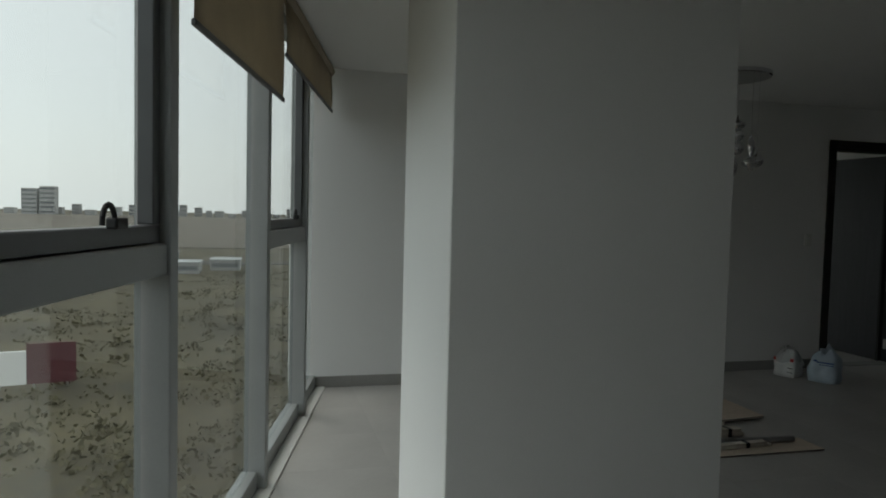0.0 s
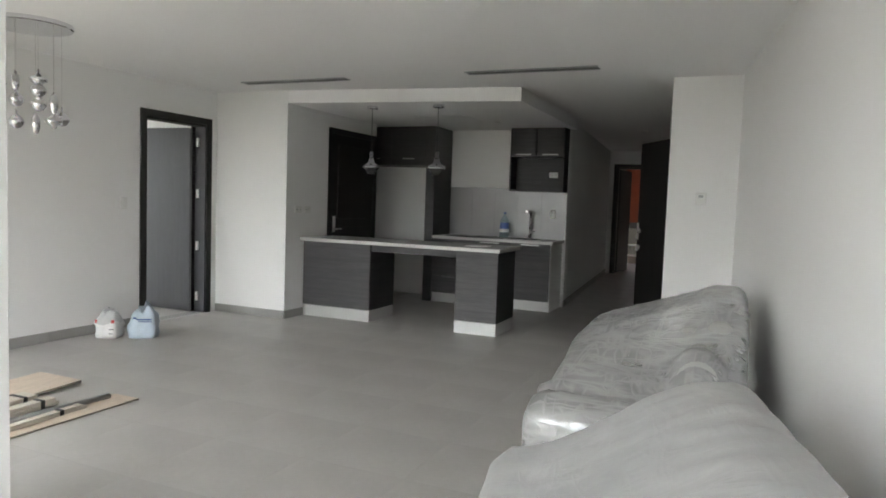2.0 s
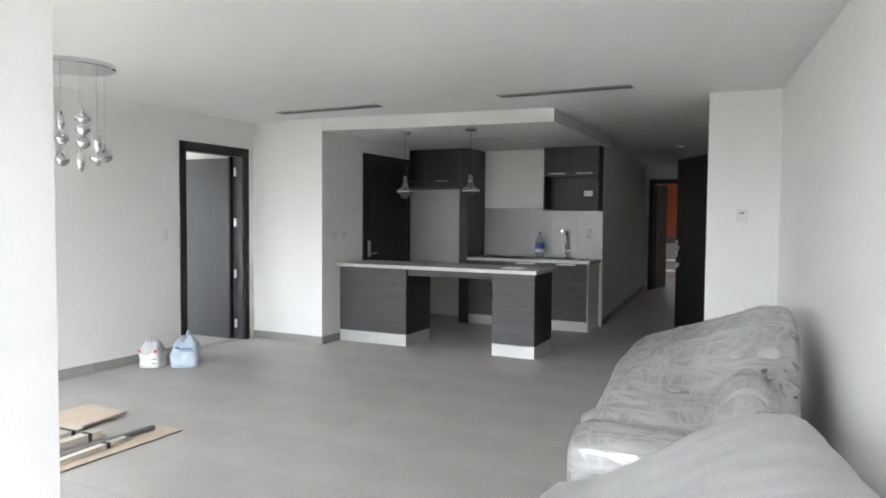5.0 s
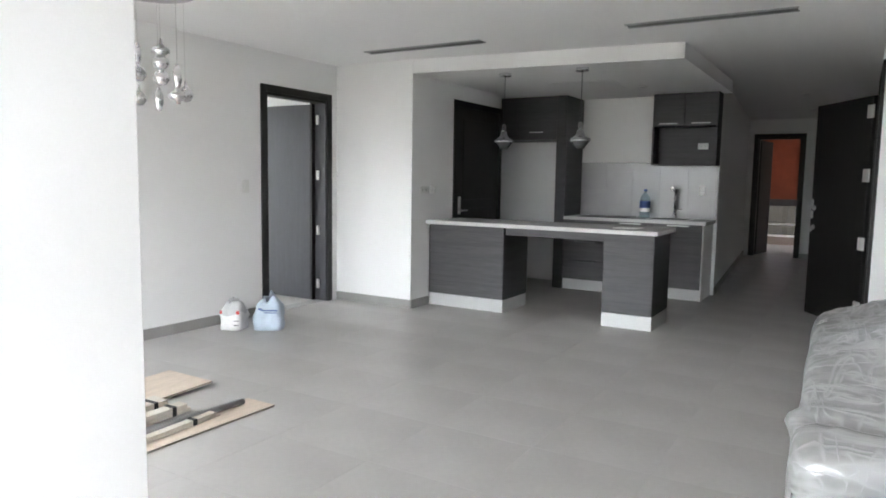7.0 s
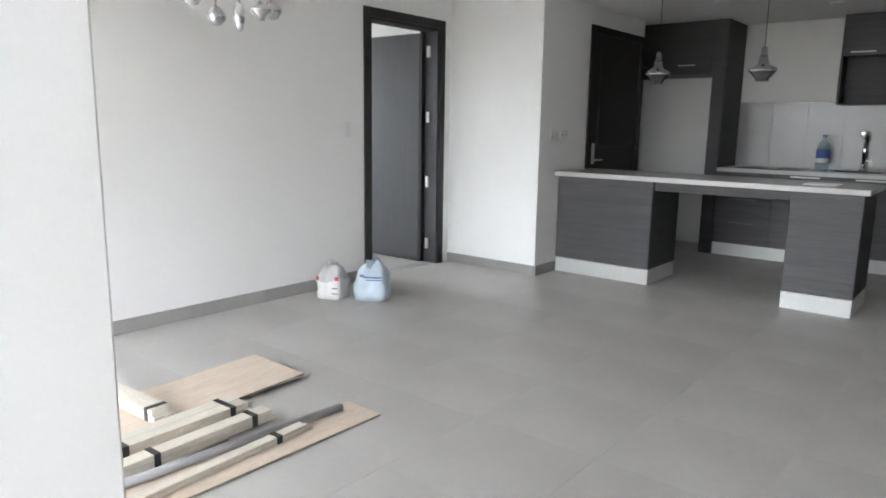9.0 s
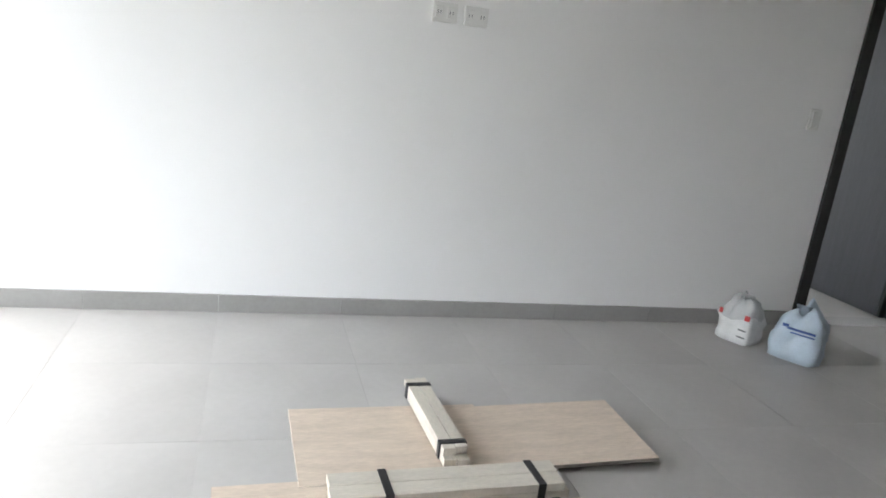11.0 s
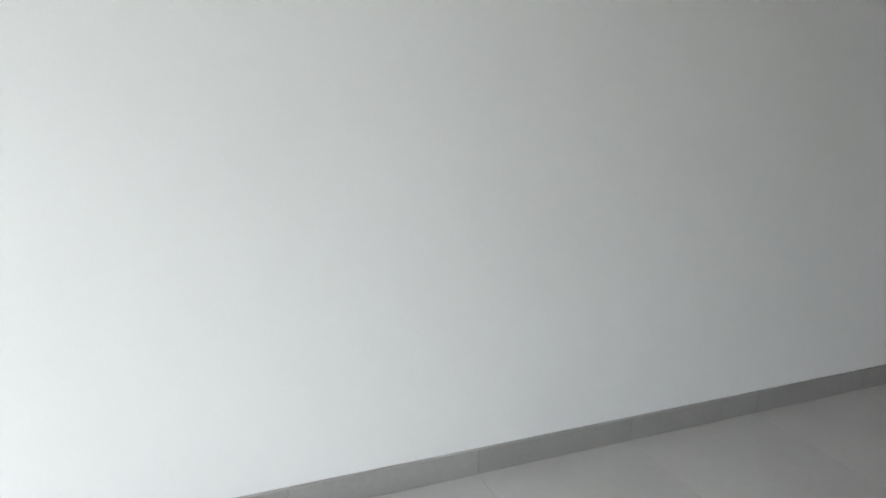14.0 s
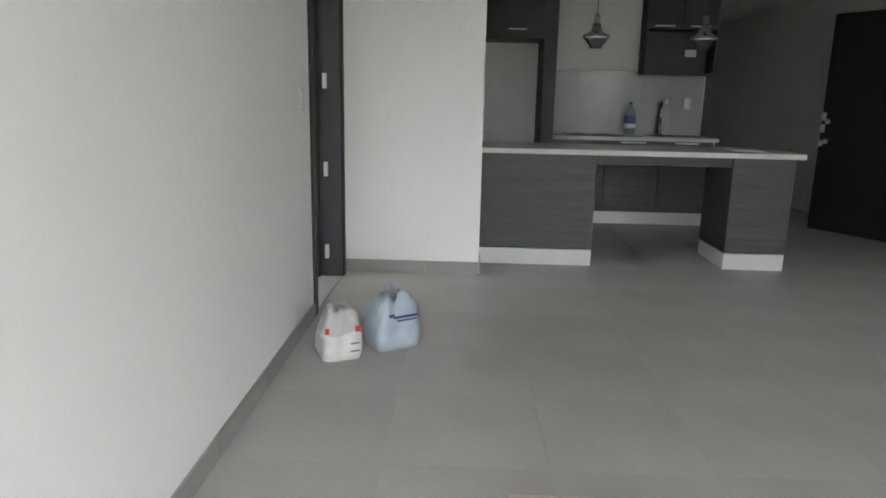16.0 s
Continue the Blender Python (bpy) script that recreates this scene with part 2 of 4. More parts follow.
def turned(profile, steps=24, into=None, at=(0, 0, 0)):
    """A lathe shape round z from (radius, height) pairs."""
    bm = into or bmesh.new()
    rings = []
    for r, z in profile:
        rings.append([bm.verts.new((at[0] + r * math.cos(2 * math.pi * i / steps), at[1] + r * math.sin(2 * math.pi * i / steps), at[2] + z)) for i in range(steps)])
    for a, b in zip(rings, rings[1:]):
        for i in range(steps):
            j = (i + 1) % steps
            bm.faces.new((a[i], a[j], b[j], b[i]))
    bm.faces.new(rings[0][::-1])
    bm.faces.new(rings[-1])
    return bm


def rod(a, b, r, steps=12, into=None):
    bm = into or bmesh.new()
    a, b = Vector(a), Vector(b)
    q = (b - a).to_track_quat("Z", "Y").to_matrix()
    ring = [[bm.verts.new(p + q @ Vector((r * math.cos(2 * math.pi * i / steps), r * math.sin(2 * math.pi * i / steps), 0))) for i in range(steps)] for p in (a, b)]
    for i in range(steps):
        j = (i + 1) % steps
        bm.faces.new((ring[0][i], ring[0][j], ring[1][j], ring[1][i]))
    bm.faces.new(ring[0][::-1])
    bm.faces.new(ring[1])
    return bm


def structure(name, bm, material, label="", category=""):
    return tagged(part(name, bm, material), label, category, kind="structure")


def wall_line(name, a, b, thick, h, material, label, side=1):
    """A wall whose visible face runs from a to b in plan; thickness to the right of a->b (side 1) or to its left."""
    d = (Vector(b) - Vector(a)).normalized()
    n = Vector((d.y, -d.x)) * thick * side
    bm = bmesh.new()
    ps = [Vector(a), Vector(b), Vector(b) + n, Vector(a) + n]
    lo = [bm.verts.new((p.x, p.y, 0)) for p in ps]
    hi = [bm.verts.new((p.x, p.y, h)) for p in ps]
    bm.faces.new(lo[::-1])
    bm.faces.new(hi)
    for i in range(4):
        j = (i + 1) % 4
        bm.faces.new((lo[i], lo[j], hi[j], hi[i]))
    bmesh.ops.recalc_face_normals(bm, faces=bm.faces)
    return structure(name, bm, material, label, "wall")


# ---------- large structure ----------
H = 2.56                       # living-room ceiling
HK = 2.42                      # dropped kitchen ceiling
WIN = pose(-5.0, 0.94, 0, 0, 0, -12.2)   # window wall: local x runs east along it, local y points into the room
WIN_LEN = 6.75


def line_y(x):
    return 0.94 - (x + 5.0) * math.tan(radians(12.2))


def slab(name, pts, z0, z1, material, label, category):
    bm = bmesh.new()
    lo = [bm.verts.new((x, y, z0)) for x, y in pts]
    hi = [bm.verts.new((x, y, z1)) for x, y in pts]
    bm.faces.new(lo[::-1])
    bm.faces.new(hi)
    for i in range(len(pts)):
        j = (i + 1) % len(pts)
        bm.faces.new((lo[i], lo[j], hi[j], hi[i]))
    bmesh.ops.recalc_face_normals(bm, faces=bm.faces)
    return structure(name, bm, material, label, category)


PLAN = [(-5.15, line_y(-5.15) - 0.1), (1.75, line_y(1.75) - 0.1), (1.75, 18.5), (-5.15, 18.5)]
floor = slab("floor", PLAN, -0.25, -0.001, GROUT, "large grey porcelain floor tiles with fine joints", "floor")
ceiling = slab("ceiling", PLAN, H, H + 0.2, CEIL, "plain off-white painted plaster ceiling", "ceiling")
slab("floor_bedroom", [(-9.2, 3.2), (-5.15, 3.2), (-5.15, 7.4), (-9.2, 7.4)], -0.25, 0.0, TILE, "grey tiled floor of the side room", "floor")
slab("ceiling_bedroom", [(-9.2, 3.2), (-5.15, 3.2), (-5.15, 7.4), (-9.2, 7.4)], H, H + 0.2, CEIL, "white ceiling of the side room", "ceiling")

bm = block(-5.15, -5.0, 0.75, 5.94, 0, H)
block(-5.15, -5.0, 5.94, 6.83, 2.17, H, into=bm)
block(-5.15, -5.0, 6.83, 7.15, 0, H, into=bm)
wall_west = structure("wall_west", bm, WALL, "long plain white wall with a doorway", "wall")
bm = block(-5.0, -4.006, 6.995, 7.15, 0, H)
wall_north = structure("wall_north", bm, WALL, "narrow white wall beside the kitchen opening", "wall")
bm = block(-4.17, -4.006, 7.15, 7.90, 0, H)
block(-4.17, -4.006, 7.90, 8.93, 2.18, H, into=bm)
block(-4.17, -4.006, 8.93, 9.02, 0, H, into=bm)
block(-4.45, -4.17, 8.95, 9.02, 0, H, into=bm)
block(-4.55, -4.45, 8.95, 10.02, 0, H, into=bm)
structure("wall_kitchen_west", bm, WALL, "white kitchen side wall with a dark door", "wall")
structure("wall_kitchen_north", block(-4.45, -1.50, 9.87, 10.02, 0, H), WALL, "white wall behind the kitchen units", "wall")
wall_line("wall_hall_west", (-1.50, 9.87), (-1.9, 15.3), 0.12, H, WALL, "plain white hallway wall", side=-1)
slab("ceiling_kitchen", [(-4.004, 6.998), (-1.41, 7.30), (-1.41, 9.869), (-4.44, 9.869), (-4.44, 9.03), (-4.004, 9.03)], HK, H - 0.002, CEIL, "dropped white ceiling over the kitchen", "ceiling")
bm = block(-2.6, -1.74, 15.3, 15.45, 0, H)
block(-1.74, -1.01, 15.3, 15.45, 2.22, H, into=bm)
block(-1.01, 0.35, 15.3, 15.45, 0, H, into=bm)
structure("wall_hall_end", bm, WALL, "white wall at the end of the hallway", "wall")
bm = block(0.055, 0.215, 7.26, 7.42, 0, H)
block(0.055, 0.215, 7.42, 8.46, 2.2, H, into=bm)
block(0.055, 0.215, 8.46, 15.3, 0, H, into=bm)
structure("wall_hall_east", bm, WALL, "white hallway wall with the entrance doorway", "wall")
structure("wall_pier", block(0.055, 0.95, 7.11, 7.26, 0, H), WALL, "short white wall with a thermostat", "wall")
wall_line("wall_east", (0.63, 7.11), (1.56, -0.5), 0.15, H, WALL, "plain white wall behind the wrapped sofas", side=-1)
column = structure("column", block(-2.43, -1.652, 1.145, 2.228, 0, H - 0.002, 0.004, 1), WALL, "thick square white column near the windows", "column")

# closing rooms beyond the openings
bm = block(-9.2, -5.15, 3.2, 3.35, 0, H)
block(-9.2, -5.15, 7.15, 7.4, 0, H, into=bm)
block(-9.2, -9.05, 3.35, 4.0, 0, H, into=bm)
block(-9.2, -9.05, 6.6, 7.15, 0, H, into=bm)
block(-9.2, -9.05, 4.0, 6.6, 0, 0.25, into=bm)
block(-9.2, -9.05, 4.0, 6.6, 2.4, H, into=bm)
structure("wall_bedroom", bm, WALL, "white walls of the side room with a wide window opening", "wall")
bm = block(-3.3, -3.15, 15.45, 18.4, 0, H)
block(0.95, 1.1, 15.45, 18.4, 0, H, into=bm)
block(-3.3, -1.92, 18.2, 18.4, 0, H, into=bm)
block(-1.20, 1.1, 18.2, 18.4, 0, H, into=bm)
block(-1.92, -1.20, 18.2, 18.4, 0, 0.18, into=bm)
block(-1.92, -1.20, 18.2, 18.4, 2.45, H, into=bm)
structure("wall_far_room", bm, TAN, "walls of the room past the hallway, dim orange light in their tan", "wall")
# Added box behind the entrance; its dark colour supplies the unlit look.
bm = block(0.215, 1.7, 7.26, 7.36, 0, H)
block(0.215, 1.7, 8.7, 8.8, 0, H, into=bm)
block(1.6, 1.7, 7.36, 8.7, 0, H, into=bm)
structure("wall_landing", bm, LINING, "added landing walls outside the entrance, dimness put into dark colour", "wall")


def flat_tile(bm, x0, x1, y0, y1, z, h=0.006, b=0.0015):
    lo = [bm.verts.new(p) for p in ((x0, y0, z - h), (x1, y0, z - h), (x1, y1, z - h), (x0, y1, z - h))]
    hi = [bm.verts.new(p) for p in ((x0 + b, y0 + b, z), (x1 - b, y0 + b, z), (x1 - b, y1 - b, z), (x0 + b, y1 - b, z))]
    bm.faces.new(hi)
    for i in range(4):
        j = (i + 1) % 4
        bm.faces.new((lo[i], lo[j], hi[j], hi[i]))


# ---------- window wall ----------
def window_bay(name, u0, u1, opening, sill_h=0.10, top=2.50, rail=1.30):
    """One bay of the curtain wall: frame posts are separate; here the glass, and the sash where it opens."""
    w = thing(name, "floor-to-ceiling window bay of tinted glass in grey aluminium", "window", "windows of the glazed wall")
    w["kind"] = "structure"
    w.matrix_world = WIN
    part("bottom_rail", block(u0, u1, -0.06, 0.02, 0.0, sill_h, 0.004, 1), ALU, w)
    part("top_rail", block(u0, u1, -0.06, 0.02, top, H - 0.003, 0.004, 1), ALU, w)
    panes = []
    if opening:
        part("transom", block(u0, u1, -0.07, 0.05, rail - 0.075, rail + 0.02, 0.005, 1), ALU, w)
        sash = part("sash", block(u0 + 0.005, u1 - 0.005, -0.02, 0.03, rail + 0.022, rail + 0.075, 0.004, 1), ALUD, w, "dark opening sash frame")
        for nm, a in (("sash_side", (u0 + 0.005, u0 + 0.055)), ("sash_side", (u1 - 0.055, u1 - 0.005))):
            part(nm, block(a[0], a[1], -0.02, 0.03, rail + 0.077, top - 0.002, 0.004, 1), ALUD, sash)
        c = u0 + 0.35
        hb = block(c - 0.05, c + 0.02, 0.03, 0.06, rail + 0.07, rail + 0.10, 0.006, 2)
        for i in range(8):
            a0, a1 = math.pi * i / 8, math.pi * (i + 1) / 8
            rod((c + 0.045 - 0.035 * math.cos(a0), 0.05, rail + 0.082 + 0.05 * math.sin(a0)), (c + 0.045 - 0.035 * math.cos(a1), 0.05, rail + 0.082 + 0.05 * math.sin(a1)), 0.007, 8, hb)
        part("window_handle", hb, RUBBER, sash, "black curved handle")
        panes = [(u0 + 0.02, u1 - 0.02, sill_h, rail - 0.075), (u0 + 0.055, u1 - 0.055, rail + 0.075, top)]
    else:
        panes = [(u0 + 0.02, u1 - 0.02, sill_h, top)]
    for a, b, c, d in panes:
        g = part("pane", block(a, b, -0.026, -0.020, c, d), GLASS, w)
        g.visible_shadow = False
    return w


POSTS = [0.775, 2.02, 3.385, 4.95]
for u in POSTS:
    p = tagged(part("window_mullion", block(u - 0.035, u + 0.035, -0.05, 0.06, 0, H - 0.003, 0.005, 2), ALU), "grey aluminium mullion of the glazed wall", "window mullion", "mullions of the glazed wall", "structure")
    p.matrix_world = WIN
edges = [0.0] + POSTS
for i, (a, b) in enumerate(zip(edges, edges[1:])):
    window_bay("window_%d" % (i + 1), a + (0.035 if i else 0), b - 0.035, i % 2 == 1)
sillob = tagged(part("window_sill", block(0.0, 4.98, 0.02, 0.10, 0.0, 0.012, 0.003, 1), WHITEP), "thin pale sill strip along the glass", "sill", kind="structure")
sillob.matrix_world = WIN


def roller_blind(u0, u1, z):
    b = thing("roller_blind", "beige fabric roller blind, mostly rolled up, with a dark bottom bar", "blind", "roller blinds")
    b.matrix_world = WIN
    f = bmesh.new()
    n = 12
    rows = []
    for k in range(n + 1):
        zz = z + (2.50 - z) * k / n
        rows.append([f.verts.new((u0 + (u1 - u0) * i / 10, 0.125 + 0.004 * math.sin(i * 1.3 + k * 0.4), zz)) for i in range(11)])
    for r0, r1 in zip(rows, rows[1:]):
        for i in range(10):
            f.faces.new((r0[i], r0[i + 1], r1[i + 1], r1[i]))
    bmesh.ops.solidify(f, geom=f.faces[:], thickness=0.002)
    part("fabric", f, BLIND, b, smooth=True)
    part("bottom_bar", block(u0, u1, 0.118, 0.134, z - 0.022, z, 0.004, 1), ALUD, b, "dark metal bottom bar")
    part("roll", rod((u0, 0.115, 2.515), (u1, 0.115, 2.515), 0.032, 16), BLIND, b)


# Unseen solid stretch, added to cut the window light on the column's east face.
endwall = structure("wall_south_end", block(4.987, WIN_LEN, -0.12, 0.03, 0, H - 0.003), WALL, "unseen white wall added to keep window light off the column", "wall")
endwall.matrix_world = WIN
roller_blind(2.04, 3.43, 1.985)
roller_blind(0.06, 1.98, 2.22)


# ---------- doors ----------
def hinge_plates(parent, place, zs, size=(0.012, 0.03, 0.09), name="hinge"):
    for z in zs:
        x, y = place
        part(name, block(x - size[0], x + size[0], y - size[1], y + size[1], z - size[2] / 2, z + size[2] / 2, 0.002, 1), BRIGHT, parent, "satin steel hinge")


def lever(parent, x, y, z, dx, dy):
    bm = turned([(0.026, 0), (0.026, 0.008), (0.01, 0.01), (0.01, 0.05)], 16)
    q = Vector((dx, dy, 0)).to_track_quat("Z", "Y").to_matrix().to_4x4()
    bmesh.ops.transform(bm, matrix=Matrix.Translation((x, y, z)) @ q, verts=bm.verts)
    rod((x + dx * 0.045, y + dy * 0.045, z), (x + dx * 0.045 + dy * 0.12, y + dy * 0.045 + dx * 0.12, z), 0.008, 10, bm)
    part("door_handle", bm, STEEL, parent, "satin steel lever handle")


# side-room door, standing open at a right angle
d = tagged(thing("door_1", "dark espresso door frame, its open leaf greyed with painted room light", "door"), kind="structure")
for nm, y0, y1, z0, z1 in (("casing", 5.87, 5.94, 0, 2.24), ("casing", 6.83, 6.90, 0, 2.24), ("casing", 5.94, 6.83, 2.17, 2.24)):
    part(nm, block(-5.004, -4.985, y0, y1, z0, z1, 0.003, 1), DARKWOOD, d)
part("lining", block(-5.15, -5.0, 5.94, 5.965, 0, 2.17), DARKWOOD, d)
# Jamb facing the light: same frame, painted in the lit grey.
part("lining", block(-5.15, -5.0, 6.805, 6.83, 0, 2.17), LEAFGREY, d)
part("lining", block(-5.15, -5.0, 5.965, 6.805, 2.145, 2.17), DARKWOOD, d)
part("threshold", block(-5.15, -5.0, 5.966, 6.804, -0.001, 0.006, 0.002, 1), STONE, d, "pale stone threshold")
leaf = part("leaf", block(-6.02, -5.175, 6.755, 6.797, 0.008, 2.135, 0.002, 1), LEAFGREY, d, "vertically grained leaf with bluish room light in its grey")
lever(leaf, -5.95, 6.755, 1.0, 0, -1)
# Near-black filler standing in for the shadow in the hinge gap.
part("door_stop", block(-5.172, -5.151, 6.758, 6.829, 0.006, 2.165), DARKWOOD, d)
hinge_plates(d, (-5.10, 6.795), (0.19, 0.78, 1.38, 1.97), (0.014, 0.014, 0.10))

# kitchen side door, closed
d = tagged(thing("door_2", "near-black closed wooden door in the kitchen side wall", "door"), kind="structure")
for y0, y1, z0, z1 in ((7.83, 7.90, 0, 2.25), (8.93, 9.018, 0, 2.25), (7.90, 8.93, 2.18, 2.25)):
    part("casing", block(-4.010, -3.988, y0, y1, z0, z1, 0.003, 1), DARKWOOD, d)
leaf = part("leaf", block(-4.06, -4.005, 7.90, 8.93, 0.005, 2.18), DARKWOOD, d)
for z0, z1 in ((0.15, 1.02), (1.12, 2.05)):
    part("panel", block(-4.006, -3.998, 8.05, 8.78, z0, z1, 0.006, 1), DARKWOOD, leaf)
lever(leaf, -4.005, 7.98, 1.0, 1, 0)
part("lock_plate", block(-4.006, -3.998, 7.95, 8.01, 0.96, 1.16, 0.003, 1), BRIGHT, leaf, "satin steel lock plate")

# entrance door, folded far back into the hall
d = tagged(thing("door_3", "tall near-black entrance door standing wide open in the hallway", "door"), kind="structure")
for y0, y1, z0, z1 in ((7.28, 7.42, 0, 2.30), (8.46, 8.54, 0, 2.30), (7.42, 8.46, 2.2, 2.30)):
    part("casing", block(0.032, 0.058, y0, y1, z0, z1, 0.003, 1), DARKWOOD, d)
for y0, y1, z0, z1 in ((7.42, 7.445, 0, 2.2), (8.435, 8.46, 0, 2.2), (7.445, 8.435, 2.175, 2.2)):
    part("lining", block(0.057, 0.215, y0, y1, z0, z1), DARKWOOD, d)
leaf = part("leaf", block(0.0, 0.93, -0.024, 0.024, 0.01, 2.17, 0.003, 1), DARKWOOD, d, "near-black wooden leaf")
leaf.matrix_world = pose(0.02, 8.50, 0, 0, 0, 121.0)
for z, hgt in ((0.90, 0.055), (1.05, 0.08), (1.17, 0.08)):
    part("lock_plate", block(0.885, 0.933, 0.022, 0.030, z - hgt / 2, z + hgt / 2, 0.002, 1), BRIGHT, leaf, "bright steel lock plate")
for z in (0.92, 1.12):
    rs = turned([(0.026, 0), (0.026, 0.012), (0.012, 0.014), (0.012, 0.03)], 14)
    bmesh.ops.transform(rs, matrix=pose(0.86, 0.024, z, -90, 0, 0), verts=rs.verts)
    part("lock_cylinder", rs, STEEL, leaf)
for z in (0.22, 0.82, 1.45, 2.03):
    part("hinge", block(-0.03, 0.07, 0.022, 0.032, z - 0.06, z + 0.06, 0.003, 1), BRIGHT, leaf, "bright steel hinge")

# door at the end of the hallway
d = tagged(thing("door_4", "dark wooden door frame at the end of the hallway", "door"), kind="structure")
for x0, x1, z0, z1 in ((-1.81, -1.74, 0, 2.29), (-1.01, -0.94, 0, 2.29), (-1.74, -1.01, 2.22, 2.29)):
    part("casing", block(x0, x1, 15.28, 15.302, z0, z1, 0.003, 1), DARKWOOD, d)
for x0, x1, z0, z1 in ((-1.74, -1.715, 0, 2.22), (-1.035, -1.01, 0, 2.22), (-1.715, -1.035, 2.195, 2.22)):
    part("lining", block(x0, x1, 15.3, 15.45, z0, z1), DARKWOOD, d)
lf = part("leaf", block(0, 0.70, -0.02, 0.02, 0.01, 2.18, 0.002, 1), DARKWOOD, d)
lf.matrix_world = pose(-1.71, 15.46, 0, 0, 0, 80)

# far-room window with its rust-coloured blind
w = tagged(thing("window_far_room", "window with a white frame beyond the hallway door", "window"), kind="structure")
for x0, x1, z0, z1 in ((-1.92, -1.88, 0.18, 2.45), (-1.24, -1.20, 0.18, 2.45), (-1.88, -1.24, 0.18, 0.22), (-1.88, -1.24, 2.41, 2.45), (-1.88, -1.24, 0.45, 0.48)):
    part("window_frame", block(x0, x1, 18.25, 18.31, z0, z1), WHITEP, w)
g = part("pane", block(-1.88, -1.24, 18.275, 18.281, 0.22, 2.41), TINTED, w)
g.visible_shadow = False
b = thing("roller_blind", "rust-orange fabric blind drawn half down over the far window", "blind", "roller blinds")
f = bmesh.new()
rows = [[f.verts.new((-1.98 + 0.86 * i / 16, 18.16 + 0.006 * math.sin(i * 1.1), z)) for i in range(17)] for z in (1.03, 1.5, 2.0, 2.46)]
for r0, r1 in zip(rows, rows[1:]):
    for i in range(16):
        f.faces.new((r0[i], r0[i + 1], r1[i + 1], r1[i]))
bmesh.ops.solidify(f, geom=f.faces[:], thickness=0.003)
part("fabric", f, ORANGE, b, smooth=True)
part("bottom_bar", block(-1.98, -1.14, 18.15, 18.175, 0.88, 1.03, 0.004, 1), DARKWOOD, b)
part("roll", rod((-1.98, 18.16, 2.49), (-1.14, 18.16, 2.49), 0.035, 14), ORANGE, b)
# side-room window
w = tagged(thing("window_bedroom", "wide window of the side room", "window"), kind="structure")
for y0, y1, z0, z1 in ((4.0, 4.05, 0.25, 2.4), (6.55, 6.6, 0.25, 2.4), (4.05, 6.55, 0.25, 0.31), (4.05, 6.55, 2.34, 2.4), (5.27, 5.33, 0.31, 2.34)):
    part("window_frame", block(-9.15, -9.09, y0, y1, z0, z1), ALU, w)
for y0, y1 in ((4.05, 5.27), (5.33, 6.55)):
    g = part("pane", block(-9.125, -9.119, y0, y1, 0.31, 2.34), GLASS, w)
    g.visible_shadow = False


# ---------- kitchen ----------
def cab_label(s):
    return s + " grey wood-grain laminate, built into the kitchen"


# peninsula: two cabinets with knee space between
def peninsula_cabinet(name, x0, x1, label):
    c = thing(name, label, "kitchen cabinet", "peninsula cabinets")
    part("body", block(x0, x1, 7.36, 7.94, 0.13, 0.88, 0.002, 1), LAMD, c)
    part("front_panel", block(x0 + 0.002, x1 - 0.002, 7.342, 7.359, 0.135, 0.878, 0.0015, 1), LAM, c, "grey wood-grain front panel")
    part("plinth", block(x0, x1, 7.35, 7.93, 0.0, 0.128, 0.002, 1), PLINTH, c, "pale metallic plinth")
    return c


peninsula_cabinet("peninsula_cabinet", -4.003, -3.11, "low grey wood-grain cabinet with a pale plinth carrying the counter")
peninsula_cabinet("peninsula_cabinet", -2.07, -1.60, "grey wood-grain supporting cabinet with a pale plinth under the counter end")
tagged(part("apron", block(-3.108, -2.072, 7.38, 7.42, 0.80, 0.878, 0.002, 1), LAM), "thin grey wood-grain rail under the counter", "rail")
tagged(part("peninsula_worktop", block(-4.003, -1.56, 7.27, 7.98, 0.88, 0.92, 0.004, 2), STONE), "long pale stone breakfast counter on grey cabinets", "worktop")
# loose thin sheet left on the counter
tagged(part("paper_sheet", block(-2.02, -1.80, 7.45, 7.70, 0.921, 0.926), WHITEP), "flat white leaflet lying on the stone counter", "paper")

# base units along the back wall
BACK = 9.868
xs = [-3.218, -2.66, -2.10, -1.552]
for i, (a, b) in enumerate(zip(xs, xs[1:])):
    c = thing("base_cabinet", cab_label("base cabinet in"), "kitchen cabinet", "base cabinets along the back wall")
    part("body", block(a + 0.001, b - 0.001, 9.29, BACK, 0.13, 0.88), LAMD, c)
    if i == 0:
        for z0, z1 in ((0.135, 0.37), (0.375, 0.62), (0.625, 0.878)):
            dr = part("drawer_front", block(a + 0.003, b - 0.003, 9.272, 9.289, z0, z1, 0.0015, 1), LAM, c)
            part("handle", block(a + 0.15, b - 0.15, 9.260, 9.273, z1 - 0.022, z1 - 0.008, 0.002, 1), ALUD, dr, "slim dark edge pull")
    else:
        dr = part("door", block(a + 0.003, b - 0.003, 9.272, 9.289, 0.135, 0.878, 0.0015, 1), LAM, c)
        part("handle", block(a + 0.15, b - 0.15, 9.260, 9.273, 0.855, 0.869, 0.002, 1), STEEL, dr, "slim steel edge pull")
    part("plinth", block(a, b, 9.30, 9.32, 0.0, 0.128), PLINTH, c, "pale metallic plinth")
    if i == 2:
        part("end_panel", block(b + 0.001, b + 0.014, 9.275, BACK, 0.0, 0.878, 0.001, 1), WHITEP, c, "white end panel")
